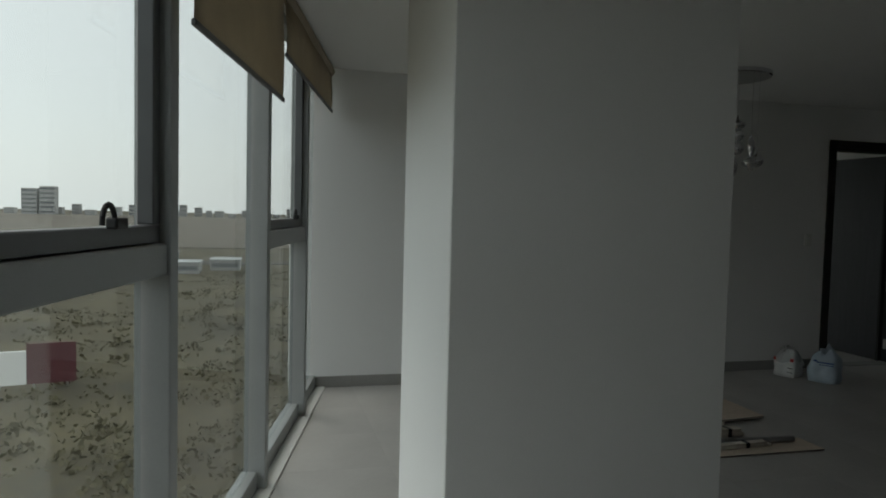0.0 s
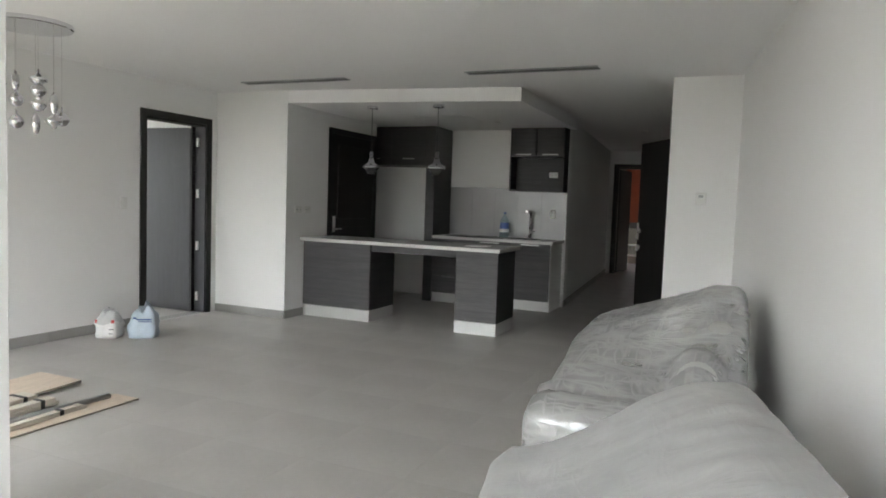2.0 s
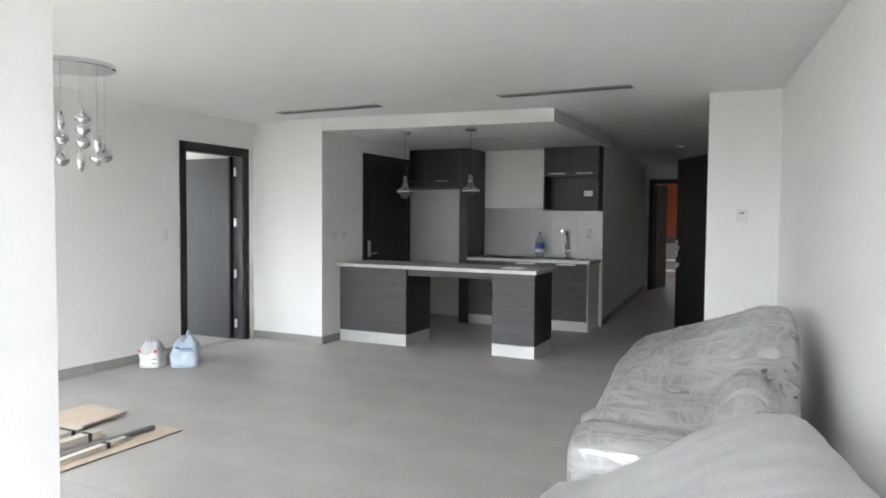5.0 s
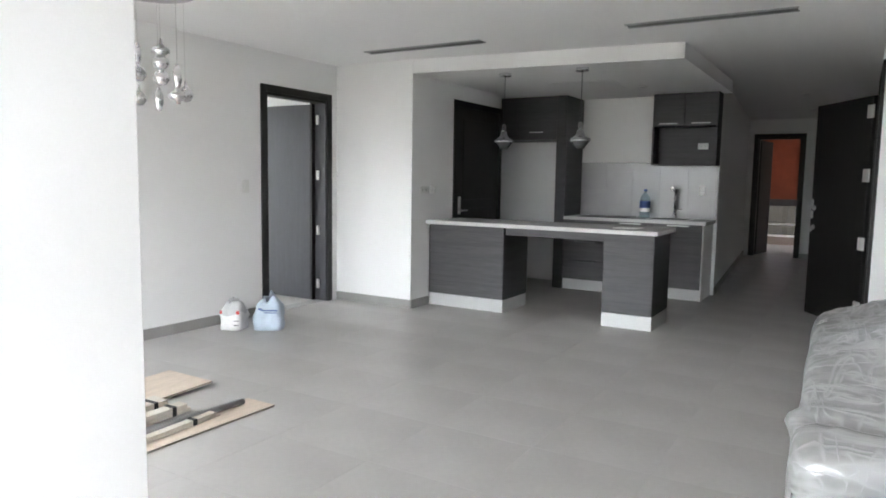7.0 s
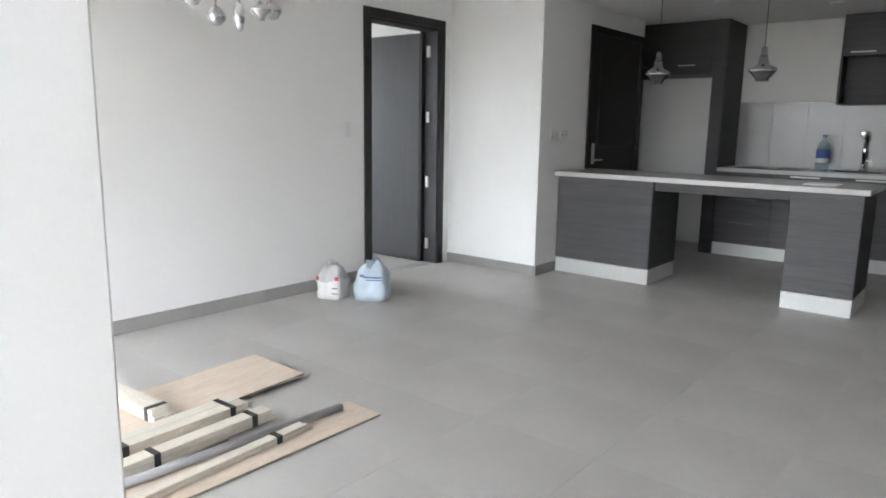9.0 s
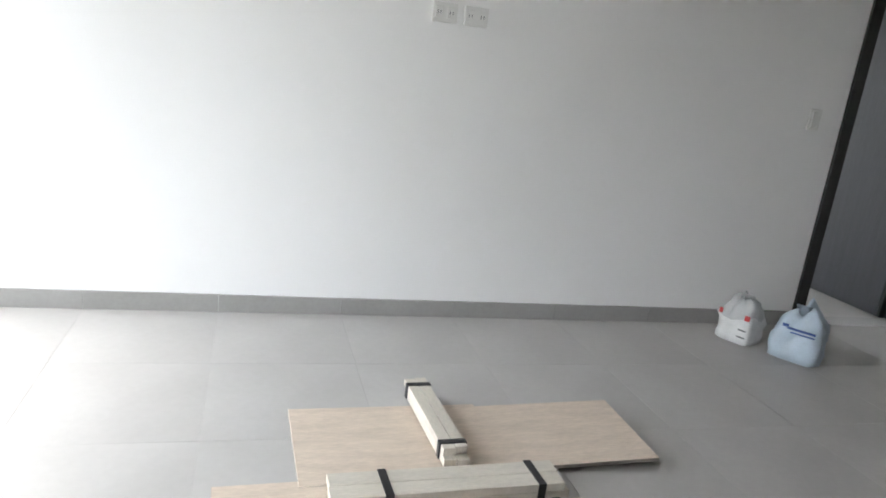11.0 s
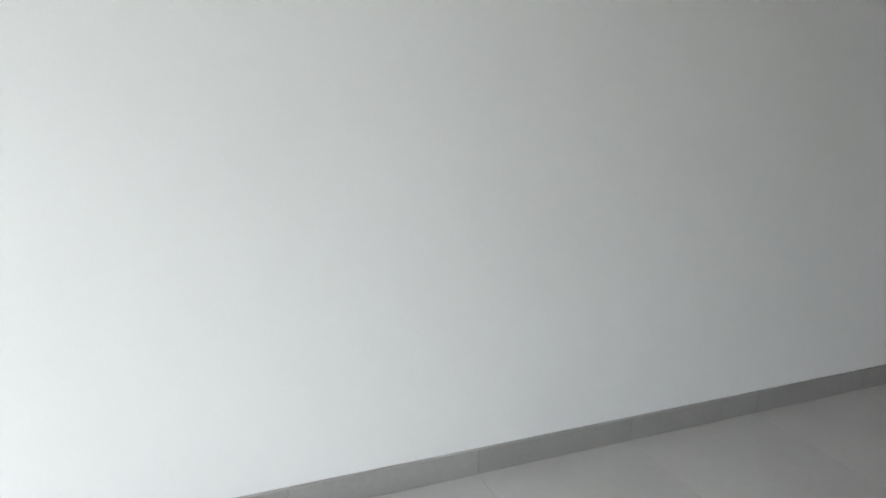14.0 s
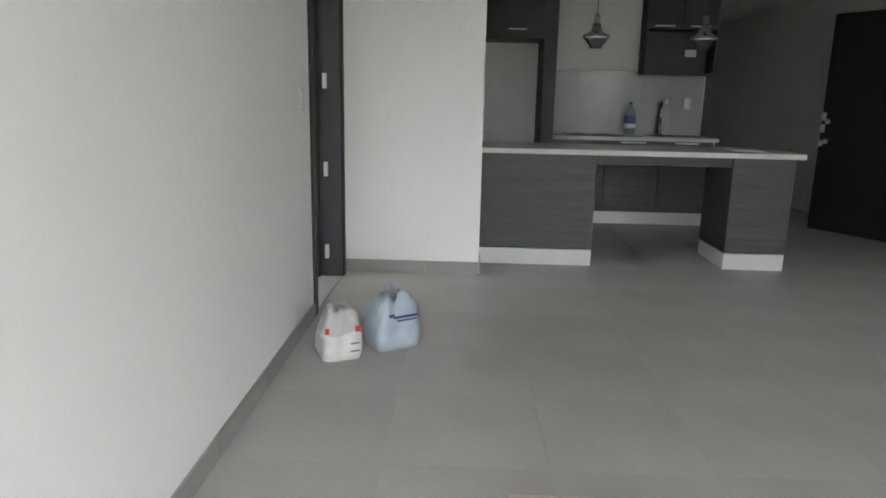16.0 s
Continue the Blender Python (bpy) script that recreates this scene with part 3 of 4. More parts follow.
tagged(part("kitchen_worktop", block(-3.216, -1.512, 9.24, BACK, 0.88, 0.92, 0.004, 2), STONE), "pale stone worktop along the back wall", "worktop")
# splashback tiles
sp = tagged(thing("splashback", "glossy pale grey tiled splashback behind the worktop", "splashback"), kind="structure")
part("tile_bed", block(-3.217, -1.511, BACK - 0.006, BACK - 0.001, 0.9215, 1.601), SPLASH, sp)
n = 5
for r in range(2):
    for k in range(n):
        w_ = (3.218 - 1.51) / n
        x0 = -3.218 + k * w_
        part("tile", block(x0 + 0.0006, x0 + w_ - 0.0006, BACK - 0.010, BACK, 0.922 + r * 0.34, 0.922 + (r + 1) * 0.34 - 0.0012, 0.0004, 1), SPLASH, sp)
# tall fridge housing
c = thing("fridge_housing", "tall dark wood-grain housing around an empty fridge space", "kitchen cabinet")
part("side_panel", block(-3.35, -3.22, 9.265, BACK, 0, HK - 0.003, 0.002, 1), LAMD, c)
up = part("top_box", block(-4.44, -3.352, 9.285, BACK, 1.88, HK - 0.003), LAMD, c)
for x0, x1 in ((-4.43, -3.90), (-3.896, -3.356)):
    dd = part("cabinet_door", block(x0, x1, 9.267, 9.284, 1.885, HK - 0.006, 0.0015, 1), LAMD, c)
    part("handle", block(x0 + 0.18, x1 - 0.18, 9.257, 9.268, 1.965, 1.975), STEEL, dd, "slim steel bar handle")
# wall unit with open microwave niche
c = thing("wall_cabinet", "dark wood-grain wall cabinet over an open microwave niche", "kitchen cabinet")
part("body", block(-2.25, -1.505, 9.62, BACK, 2.03, HK - 0.003), LAMD, c)
for x0, x1 in ((-2.25, -1.88), (-1.876, -1.505)):
    dd = part("cabinet_door", block(x0 + 0.002, x1 - 0.002, 9.60, 9.618, 2.035, HK - 0.006, 0.0015, 1), LAMD, c)
    part("handle", block(x0 + 0.08, x1 - 0.08, 9.590, 9.601, 2.055, 2.065), STEEL, dd, "slim steel bar handle")
for x0, x1 in ((-2.25, -2.232), (-1.523, -1.505)):
    part("niche_side", block(x0, x1, 9.60, BACK, 1.565, 2.028), LAMD, c)
part("niche_floor", block(-2.23, -1.525, 9.60, BACK, 1.565, 1.583), LAMD, c)
part("niche_back", block(-2.23, -1.525, 9.85, 9.866, 1.585, 2.028), LAMD, c)


def outlet(x, y, z, facing, label="white double wall socket plate", w=0.12, h=0.075, name="wall_socket", dark=True):
    o = thing(name, label, "socket" if "socket" in label else "switch")
    q = {"E": 90, "S": 0, "W": -90}[facing]
    o.matrix_world = pose(x, y, z, 0, 0, q)
    plate = part("plate", block(-w / 2, w / 2, -0.010, 0.0, -h / 2, h / 2, 0.003, 2), WHITEP, o)
    if dark:
        for k in (-1, 1):
            part("insert", block(k * w / 4 - w * 0.17, k * w / 4 + w * 0.17, -0.013, -0.009, -h * 0.3, h * 0.3, 0.002, 1), WHITEP, plate)
            for s in (-1, 1):
                part("slot", block(k * w / 4 + s * 0.007 - 0.0015, k * w / 4 + s * 0.007 + 0.0015, -0.0138, -0.0125, -0.008, 0.008), ALUD, plate)
    else:
        part("rocker", block(-w * 0.28, w * 0.28, -0.014, -0.009, -h * 0.36, h * 0.36, 0.003, 1), WHITEP, plate)
    return o


outlet(-5.0, 3.42, 1.54, "E", "white wall socket plate at television height", w=0.12, h=0.09)
outlet(-5.0, 3.575, 1.54, "E", "white wall socket plate at television height", w=0.12, h=0.09)
outlet(-5.0, 5.67, 1.26, "E", "white light switch beside the dark door", w=0.08, h=0.12, name="light_switch", dark=False)
outlet(-4.006, 7.22, 1.24, "E", "white wall socket plate above the breakfast counter", w=0.12, h=0.075)
outlet(-4.006, 7.40, 1.24, "E", "white wall socket plate above the breakfast counter", w=0.12, h=0.075)
outlet(-1.685, 9.858, 1.265, "S", "white wall socket on the tiled splashback", w=0.075, h=0.12)
outlet(-1.70, 9.85, 1.80, "S", "white wall socket inside the microwave niche", w=0.12, h=0.075)

t = thing("thermostat", "small white wall thermostat with a grey display", "thermostat")
t.matrix_world = pose(0.34, 7.11, 1.49)
part("case", block(-0.045, 0.045, -0.022, 0.0, -0.055, 0.055, 0.006, 2), WHITEP, t)
part("display", block(-0.02, 0.02, -0.0235, -0.0215, 0.012, 0.034), ALU, t, "grey display")

# sink, tap, hob, bottle
s = thing("kitchen_sink", "steel sink set into the pale worktop", "sink")
part("rim", block(-2.22, -1.74, 9.34, 9.72, 0.919, 0.924, 0.002, 1), STEEL, s)
# Flat dark plate standing in for the shaded hollow of the steel sink.
part("bowl", block(-2.19, -1.77, 9.37, 9.69, 0.921, 0.9255), LINING, s)
t = thing("kitchen_tap", "tall chrome kitchen tap with a flat square spout", "tap", at=(-1.98, 9.78, 0.92))
part("base", turned([(0.03, 0), (0.03, 0.015), (0.024, 0.02), (0.024, 0.06)], 20), CHROME, t, smooth=True)
part("stem", rod((0, 0, 0.05), (0, 0, 0.36), 0.018, 16), CHROME, t, smooth=True)
part("spout", block(-0.02, 0.02, -0.20, 0.02, 0.355, 0.39, 0.006, 2), CHROME, t)
part("outlet", rod((0, -0.18, 0.355), (0, -0.18, 0.335), 0.012, 12), CHROME, t)
part("lever", block(0.018, 0.09, -0.008, 0.008, 0.10, 0.112, 0.003, 1), CHROME, t)
h = thing("cooktop", "black glass cooktop set in the worktop", "cooktop")
part("glass", block(-3.05, -2.45, 9.34, 9.78, 0.920, 0.927, 0.003, 1), BLACK, h)
for x, y, r in ((-2.9, 9.47, 0.08), (-2.62, 9.47, 0.07), (-2.9, 9.66, 0.065), (-2.62, 9.66, 0.085)):
    part("ring", turned([(r, 0.927), (r, 0.9278)], 28, at=(x, y, 0)), LINING, h)
b = thing("water_bottle", "large clear plastic water bottle with a blue label", "bottle", at=(-2.33, 9.715, 0.92))
part("bottle", turned([(0.055, 0), (0.062, 0.01), (0.062, 0.09), (0.058, 0.10), (0.062, 0.11), (0.062, 0.22), (0.05, 0.26), (0.022, 0.30), (0.016, 0.305), (0.016, 0.33)], 22), BOTTLE, b, smooth=True)
part("label", turned([(0.0632, 0.12), (0.0632, 0.205)], 22), BLUE, b, "dark blue label band")
part("label_edge", turned([(0.0634, 0.075), (0.0634, 0.118)], 22), WHITEP, b, "white label band")
part("cap", turned([(0.02, 0.33), (0.02, 0.352)], 16), BLUE, b, "blue screw cap")


# pendants over the counter
def pendant():
    p = thing("pendant_lamp", "smoked chrome bell pendant hanging on a thin cord over the counter", "pendant lamp", "pendant lamps over the counter")
    part("rose", turned([(0.06, -0.028), (0.062, -0.02), (0.062, 0.0)], 24), CHROME, p, smooth=True)
    part("cord", rod((0, 0, -0.02), (0, 0, -0.50), 0.003, 8), RUBBER, p)
    part("holder", turned([(0.010, -0.50), (0.022, -0.515), (0.022, -0.56), (0.03, -0.575)], 18), SMOKE, p, smooth=True)
    part("shade", turned([(0.044, -0.752), (0.048, -0.748), (0.048, -0.730), (0.060, -0.724), (0.080, -0.698), (0.094, -0.680), (0.099, -0.668), (0.095, -0.656), (0.074, -0.645), (0.048, -0.632), (0.036, -0.612), (0.030, -0.575)], 30), SMOKE, p, "smoked chrome spinning-top shade", smooth=True)
    part("rim", turned([(0.0985, -0.684), (0.0995, -0.677), (0.0985, -0.670)], 30), CHROME, p, "bright rim", smooth=True)
    return p


pl = pendant()
pl.matrix_world = pose(-3.17, 7.415, HK)
copy_thing(pl, pose(-2.365, 7.42, HK))

# ceiling fittings
for x, y, z in ((-2.2, 8.9, HK), (-0.75, 11.5, H), (-0.75, 13.6, H)):
    c = thing("ceiling_downlight", "small round white recessed downlight, switched off", "downlight", "recessed downlights", at=(x, y, z))
    part("trim", turned([(0.05, -0.010), (0.055, -0.006), (0.055, 0.0)], 22), WHITEP, c)
    part("lens", turned([(0.036, -0.012), (0.036, -0.009)], 20), STEEL, c)
for x0, x1 in ((-4.18, -2.95), (-1.67, -0.50)):
    v = thing("ceiling_vent", "long narrow slot air vent let into the white ceiling", "air vent", "slot vents")
    part("backing", block(x0, x1, 6.435, 6.545, H - 0.004, H - 0.001), RUBBER, v)
    for y in (6.430, 6.538):
        part("frame", block(x0 - 0.01, x1 + 0.01, y, y + 0.012, H - 0.012, H - 0.001), ALU, v)
    for k in range(4):
        part("slat", block(x0, x1, 6.455 + k * 0.022, 6.459 + k * 0.022, H - 0.011, H - 0.004), ALUD, v)
hatch = thing("ceiling_hatch", "flush white access panel in the kitchen ceiling", "access panel")
part("panel", block(-3.05, -2.35, 8.25, 8.75, HK - 0.006, HK - 0.001, 0.002, 1), CEIL, hatch)

# chandelier
c = thing("chandelier", "round chrome ceiling plate with clusters of hanging chrome drops", "chandelier", at=(-4.06, 4.03, H))
part("plate", turned([(0.27, -0.035), (0.28, -0.028), (0.28, -0.001)], 40), CHROME, c, smooth=False)
BALL = [(0.004, -0.055), (0.03, -0.045), (0.052, -0.015), (0.052, 0.01), (0.03, 0.04), (0.008, 0.055), (0.006, 0.09)]
TEAR = [(0.004, -0.075), (0.018, -0.06), (0.028, -0.02), (0.028, 0.03), (0.016, 0.065), (0.005, 0.085)]
BELL = [(0.016, -0.05), (0.02, -0.03), (0.055, -0.01), (0.06, 0.01), (0.03, 0.03), (0.012, 0.05), (0.006, 0.08)]
rng = random.Random(5)
drops = [(0.215, 0.02, -0.58, TEAR), (0.212, 0.02, -0.70, BELL), (0.04, 0.03, -0.40, BELL), (0.042, 0.028, -0.47, BALL), (0.04, 0.03, -0.57, BALL), (0.025, 0.02, -0.715, TEAR),
         (-0.21, 0.03, -0.40, TEAR), (-0.20, 0.03, -0.53, BALL), (-0.20, 0.03, -0.69, BALL), (-0.14, -0.15, -0.45, BELL), (-0.14, -0.15, -0.62, BALL), (-0.02, -0.20, -0.52, TEAR), (0.06, 0.20, -0.66, BALL)]
for x, y, z, prof in drops:
    dp = part("drop", turned(prof, 18, at=(x, y, z)), CHROME, c, smooth=True)
    part("wire", rod((x, y, z + 0.07), (x, y, -0.03), 0.0012, 6), STEEL, dp)


# ---------- wrapped sofas ----------
def soft_block(x0, x1, y0, y1, z0, z1, r):
    return block(x0, x1, y0, y1, z0, z1, r, 4)


def ramp(t):
    t = min(1.0, max(0.0, t))
    return t * t * (3 - 2 * t)


def draped_film(depth, L, height, seed, amp, r=0.07, step=0.032):
    """Film over a sofa: a folded top sheet that turns over a rounded edge and hangs to the floor."""
    bm = bmesh.new()
    nx, ny, K = int((depth - 2 * r) / step), int((2 * L - 2 * r) / step), 10

    def out(k):
        k = max(0, k)
        if k <= 3:
            a = math.pi / 6 * k
            return r * math.sin(a), r * (1 - math.cos(a)), 0.0
        return r, r, (k - 3) / (K - 3)

    grid = {}
    for i in range(-K, nx + K + 1):
        for j in range(-K, ny + K + 1):
            ci, cj = min(max(i, 0), nx), min(max(j, 0), ny)
            x = -depth + r + (depth - 2 * r) * ci / nx
            y = -L + r + (2 * L - 2 * r) * cj / ny
            kx, ky = max(-i, i - nx, 0), max(-j, j - ny, 0)
            k = max(kx, ky)
            ox, oy = out(kx)[0], out(ky)[0]
            if kx and ky:
                f = max(ox, oy) / math.hypot(ox, oy) if math.hypot(ox, oy) > 1e-6 else 1
                ox, oy = ox * f, oy * f
            h = height(x, y)
            _, d, fall = out(k)
            z = (h - d) * (1 - fall) + 0.014 * fall
            px = x + (ox if i > nx else -ox)
            py = y + (oy if j > ny else -oy)
            p = Vector((px * 3.2 + seed, py * 3.2 + seed * 2, z * 1.2))
            ridge = max(0.0, 1 - abs(noise.noise(Vector((p.x * 1.1 + p.y * 2.4, p.y * 0.8 - p.x * 0.9, seed)))) * 4.0) ** 2
            ridge2 = max(0.0, 1 - abs(noise.noise(Vector((p.x * 3.4 - p.y * 1.2, p.y * 1.0 + p.x * 0.7, seed + 5)))) * 4.5) ** 2
            w = amp * (noise.noise(p * 0.7) + 0.8 * ridge + 0.6 * ridge2 + 0.4 * noise.noise(p * 2.8))
            edge = min(1.0, k / 4)
            n_ = Vector(((1 if i > nx else -1) * (kx > 0), (1 if j > ny else -1) * (ky > 0), 0))
            n_ = n_.normalized() * edge + Vector((0, 0, 1 - edge)) if n_.length else Vector((0, 0, 1))
            hang = 0.5 * amp * math.sin((px + py) * 34 + seed) * fall
            co = Vector((px, py, z)) + n_ * (w + hang)
            co.z = max(co.z, 0.012)
            grid[i, j] = bm.verts.new(co)
    for i in range(-K, nx + K):
        for j in range(-K, ny + K):
            q = [grid[i, j], grid[i + 1, j], grid[i + 1, j + 1], grid[i, j + 1]]
            bm.faces.new(q)
    bmesh.ops.remove_doubles(bm, verts=bm.verts, dist=0.0015)
    bmesh.ops.recalc_face_normals(bm, faces=bm.faces)
    return bm


def sofa_parts(s, L, depth, seat_h, arm_h, y_back, back_h):
    part("base", soft_block(-depth + 0.08, -0.04, -L + 0.06, L - 0.06, 0.06, seat_h - 0.14, 0.02), SOFA, s)
    a0, span = -L + 0.24, 2 * L - 0.48
    for k in range(2):
        part("seat_cushion", soft_block(-depth + 0.07, -0.24, a0 + span * k / 2 + 0.006, a0 + span * (k + 1) / 2 - 0.006, seat_h - 0.14, seat_h, 0.05), SOFA, s)
    bspan = L - 0.24 - y_back
    for k in range(2):
        part("back_cushion", soft_block(-0.36, -0.16, y_back + bspan * k / 2 + 0.006, y_back + bspan * (k + 1) / 2 - 0.006, seat_h + 0.01, back_h - 0.12, 0.07), SOFA, s)
    part("backrest", soft_block(-0.20, -0.07, y_back, L - 0.10, 0.06, back_h - 0.08, 0.05), SOFA, s)
    for y in (-L + 0.16, L - 0.16):
        a = part("arm", soft_block(-depth + 0.08, -0.10, y - 0.08, y + 0.08, 0.06, arm_h - 0.12, 0.02), SOFA, s)
        part("arm_roll", rod((-depth + 0.08, y, arm_h - 0.13), (-0.10, y, arm_h - 0.13), 0.085, 20), SOFA, a, smooth=True)
        for x in (-depth + 0.15, -0.14):
            part("foot", turned([(0.02, 0.0), (0.028, 0.062)], 12, at=(x, y, 0)), DARKWOOD, s)


# loveseat: low rolled arm at its near end, the film stretched from there up to the back
s = thing("wrapped_loveseat", "pale two-seat sofa wrapped in crumpled clear plastic by the wall", "sofa", "wrapped sofas", (0.74, 4.62, 0), 0.5)
sofa_parts(s, 0.96, 0.94, 0.40, 0.50, -0.12, 0.88)
part("bolster", rod((-0.22, -0.50, 0.56), (-0.22, -0.16, 0.60), 0.10, 20), SOFA, s, "round bolster end", smooth=True)


def loveseat_top(x, y):
    u = (x + 0.94) / 0.94
    arm = 0.50 - 0.05 * abs((y + 0.80) / 0.14) ** 2 if abs(y + 0.80) < 0.14 else 0.45
    ridge = 0.62 + 0.28 * min(1.0, u / 0.8)
    tent = 0.46 + (ridge - 0.46) * min(1.0, (y + 0.56) / 0.74) ** 0.9 if y > -0.56 else 0.0
    lump = 0.70 * max(0.0, 1 - ((x + 0.22) / 0.20) ** 2 - ((y + 0.34) / 0.32) ** 2) ** 0.25
    return max(arm, tent, lump)


film = draped_film(0.95, 0.98, loveseat_top, 1.0, 0.011)
for v in film.verts:
    near_ = max(0.0, 1 - (v.co - Vector((-0.94, -0.52, 0.42))).length / 0.08)
    v.co += Vector((-0.06, 0, 0.02)) * near_
part("plastic_wrap", film, FILM, s, "crumpled clear plastic film wrapped round the sofa", smooth=True)

s = thing("wrapped_sofa", "long pale sofa shrouded in cloudy plastic film by the wall", "sofa", "wrapped sofas", (0.93, 2.52, 0), 11.0)
sofa_parts(s, 0.80, 0.92, 0.40, 0.44, -0.52, 0.72)
part("plastic_wrap", draped_film(0.95, 0.84, lambda x, y: 0.48 + 0.32 * ramp((x + 0.89) / 0.76), 7.0, 0.010, r=0.12), COVER, s, "cloudy white plastic film over the sofa", smooth=True)


# ---------- boards and bundles on the floor ----------
def board(name, x0, x1, y0, y1, z0, t, label, group="loose boards", tilt=0.0, turn=0.0, material=PLY):
    cx, cy = (x0 + x1) / 2, (y0 + y1) / 2
    o = part(name, block(x0 - cx, x1 - cx, y0 - cy, y1 - cy, 0, t, 0.0012, 1), material)
    o.matrix_world = pose(cx, cy, z0, tilt, 0, turn)
    o.data.materials.append(PLYEDGE)
    for p in o.data.polygons:
        if abs(p.normal.z) < 0.5:
            p.material_index = 1
    return tagged(o, label, "board", group)


board("wooden_board", -3.99, -3.51, 2.75, 3.47, 0.001, 0.014, "pale wide board lying flat on the tiled floor", turn=1.5)
board("wooden_board", -3.97, -3.54, 3.35, 4.02, 0.016, 0.014, "pale wide board lying tilted over another board", tilt=2.6, turn=-1.0)
board("wooden_board", -3.54, -3.22, 2.51, 3.37, 0.001, 0.012, "pale board lying under the strapped bundles", turn=2.0)
board("wooden_board", -3.16, -2.94, 2.51, 3.97, 0.001, 0.012, "long narrow pale board lying on the floor", turn=-0.5)


def bundle(x, y0, y1, z, w, h, label, straps, turn=0.0, along="y", strips=2):
    t = thing("trim_bundle", label, "wood bundle", "strapped bundles of trim", ((x if along == "y" else (y0 + y1) / 2), ((y0 + y1) / 2 if along == "y" else x), z), turn if along == "y" else turn - 90)
    L = (y1 - y0) / 2
    for k in range(strips):
        sh = rng.uniform(-0.02, 0.02)
        part("strip", block(-w / 2 + w * k / strips + 0.001, -w / 2 + w * (k + 1) / strips - 0.001, -L + sh, L + sh, 0, h / 2 - 0.001, 0.0015, 1), PLYW, t)
        part("strip", block(-w / 2 + w * k / strips + 0.001, -w / 2 + w * (k + 1) / strips - 0.001, -L - sh, L - sh, h / 2, h, 0.0015, 1), PLYW, t)
    for s in straps:
        y = -L + 2 * L * s
        f = block(-w / 2 - 0.003, w / 2 + 0.003, y - 0.013, y + 0.013, -0.0005 if z > 0.012 else 0.0, h + 0.003, 0.001, 1)
        part("strap", f, RUBBER, t, "black packing strap")
    return t


bundle(-3.43, 2.84, 3.58, 0.016, 0.13, 0.055, "bundle of pale trim strips with black straps", (0.22, 0.88), 2.0)
bundle(-3.26, 2.61, 3.61, 0.016, 0.07, 0.05, "narrow bundle of pale trim strips with black straps", (0.45, 0.9), 2.0, strips=1)
bundle(3.25, -4.07, -3.56, 0.032, 0.09, 0.055, "short strapped bundle of pale blocks lying across a board", (0.08, 0.9), 3.0, along="x", strips=2)
bundle(-3.04, 2.55, 3.65, 0.014, 0.05, 0.03, "thin pale strips lying on the long board", (0.85,), 3.0, strips=1)
tagged(part("grey_pipe", rod((-3.19, 2.55, 0.033), (-3.09, 3.87, 0.033), 0.018, 16), PIPE, smooth=True), "grey plastic pipe lying along the boards", "pipe")


# ---------- shopping bags ----------
def bag(name, at, w, dpt, h, material, label, seed, turn, marks, upper, ear):
    b = thing(name, label, "plastic bag", "plastic bags by the door", at, turn)
    bm = bmesh.new()
    rings = []
    levels = [(0.0, 0.88), (0.03, 0.99), (0.15, 1.02), (0.3, 1.0), (0.45, 1.0), (0.6, 0.97), (0.72, 0.90), (0.82, 0.78), (0.92, 0.60), (0.98, 0.40), (0.90, 0.22), (0.86, 0.06)]
    N = 36
    for f, s in levels:
        ring = []
        for i in range(N):
            a = 2 * math.pi * i / N
            cx, cy = math.cos(a), math.sin(a)
            k = (abs(cx) ** 7 + abs(cy) ** 7) ** (-1 / 7)
            fold = max(0.0, 1 - abs(noise.noise(Vector((cx * 3 + seed, cy * 3, f * 2.2)))) * 4) ** 2
            ns = 1 + (0.22 * noise.noise(Vector((cx * 2.2 + seed, cy * 2.2, f * 3))) + 0.22 * noise.noise(Vector((cx * 6, cy * 6 + seed, f * 9))) - 0.10 * fold) * (0.25 + f)
            tip = 0.15 * h * max(0.0, math.cos(a - ear)) ** 10 * (f > 0.75) * (f if s > 0.3 else 0.6)
            tip += 0.14 * h * max(0.0, math.cos(a - ear - 2.4)) ** 14 * (f > 0.75) * (s > 0.3)
            ring.append(bm.verts.new((w / 2 * k * cx * s * ns, dpt / 2 * k * cy * s * ns, h * f * (1 + 0.25 * noise.noise(Vector((a, seed, f * 2))) * (f > 0.1)) + tip)))
        rings.append(ring)
    for n_, (r0, r1) in enumerate(zip(rings, rings[1:])):
        for i in range(N):
            j = (i + 1) % N
            fc = bm.faces.new((r0[i], r0[j], r1[j], r1[i]))
            fc.material_index = 1 if n_ >= 5 else 0
    bm.faces.new(rings[0][::-1])
    bm.faces.new(rings[-1]).material_index = 1
    body = part("bag_body", bm, material, b, smooth=True)
    body.data.materials.append(upper)
    for sx in (-1, 1):
        hm = bmesh.new()
        prev = None
        for i in range(9):
            a = math.pi * i / 8
            p = (sx * w * 0.10 + 0.02 * math.sin(a * 2), -w * 0.16 * math.cos(a), h * 0.90 + h * 0.20 * math.sin(a))
            q = [hm.verts.new((p[0] + dx, p[1], p[2])) for dx in (-0.018, 0.018)]
            if prev:
                hm.faces.new((prev[0], prev[1], q[1], q[0]))
            prev = q
        bmesh.ops.solidify(hm, geom=hm.faces[:], thickness=0.003)
        part("bag_handle", hm, material, b, smooth=True)
    for (x, z, ww, hh, m_) in marks:
        part("print_bar", block(x - ww / 2, x + ww / 2, -dpt / 2 * 1.09, -dpt / 2 * 1.02, z - hh / 2, z + hh / 2, 0.002, 1), m_, b, "printed bar")
    return b


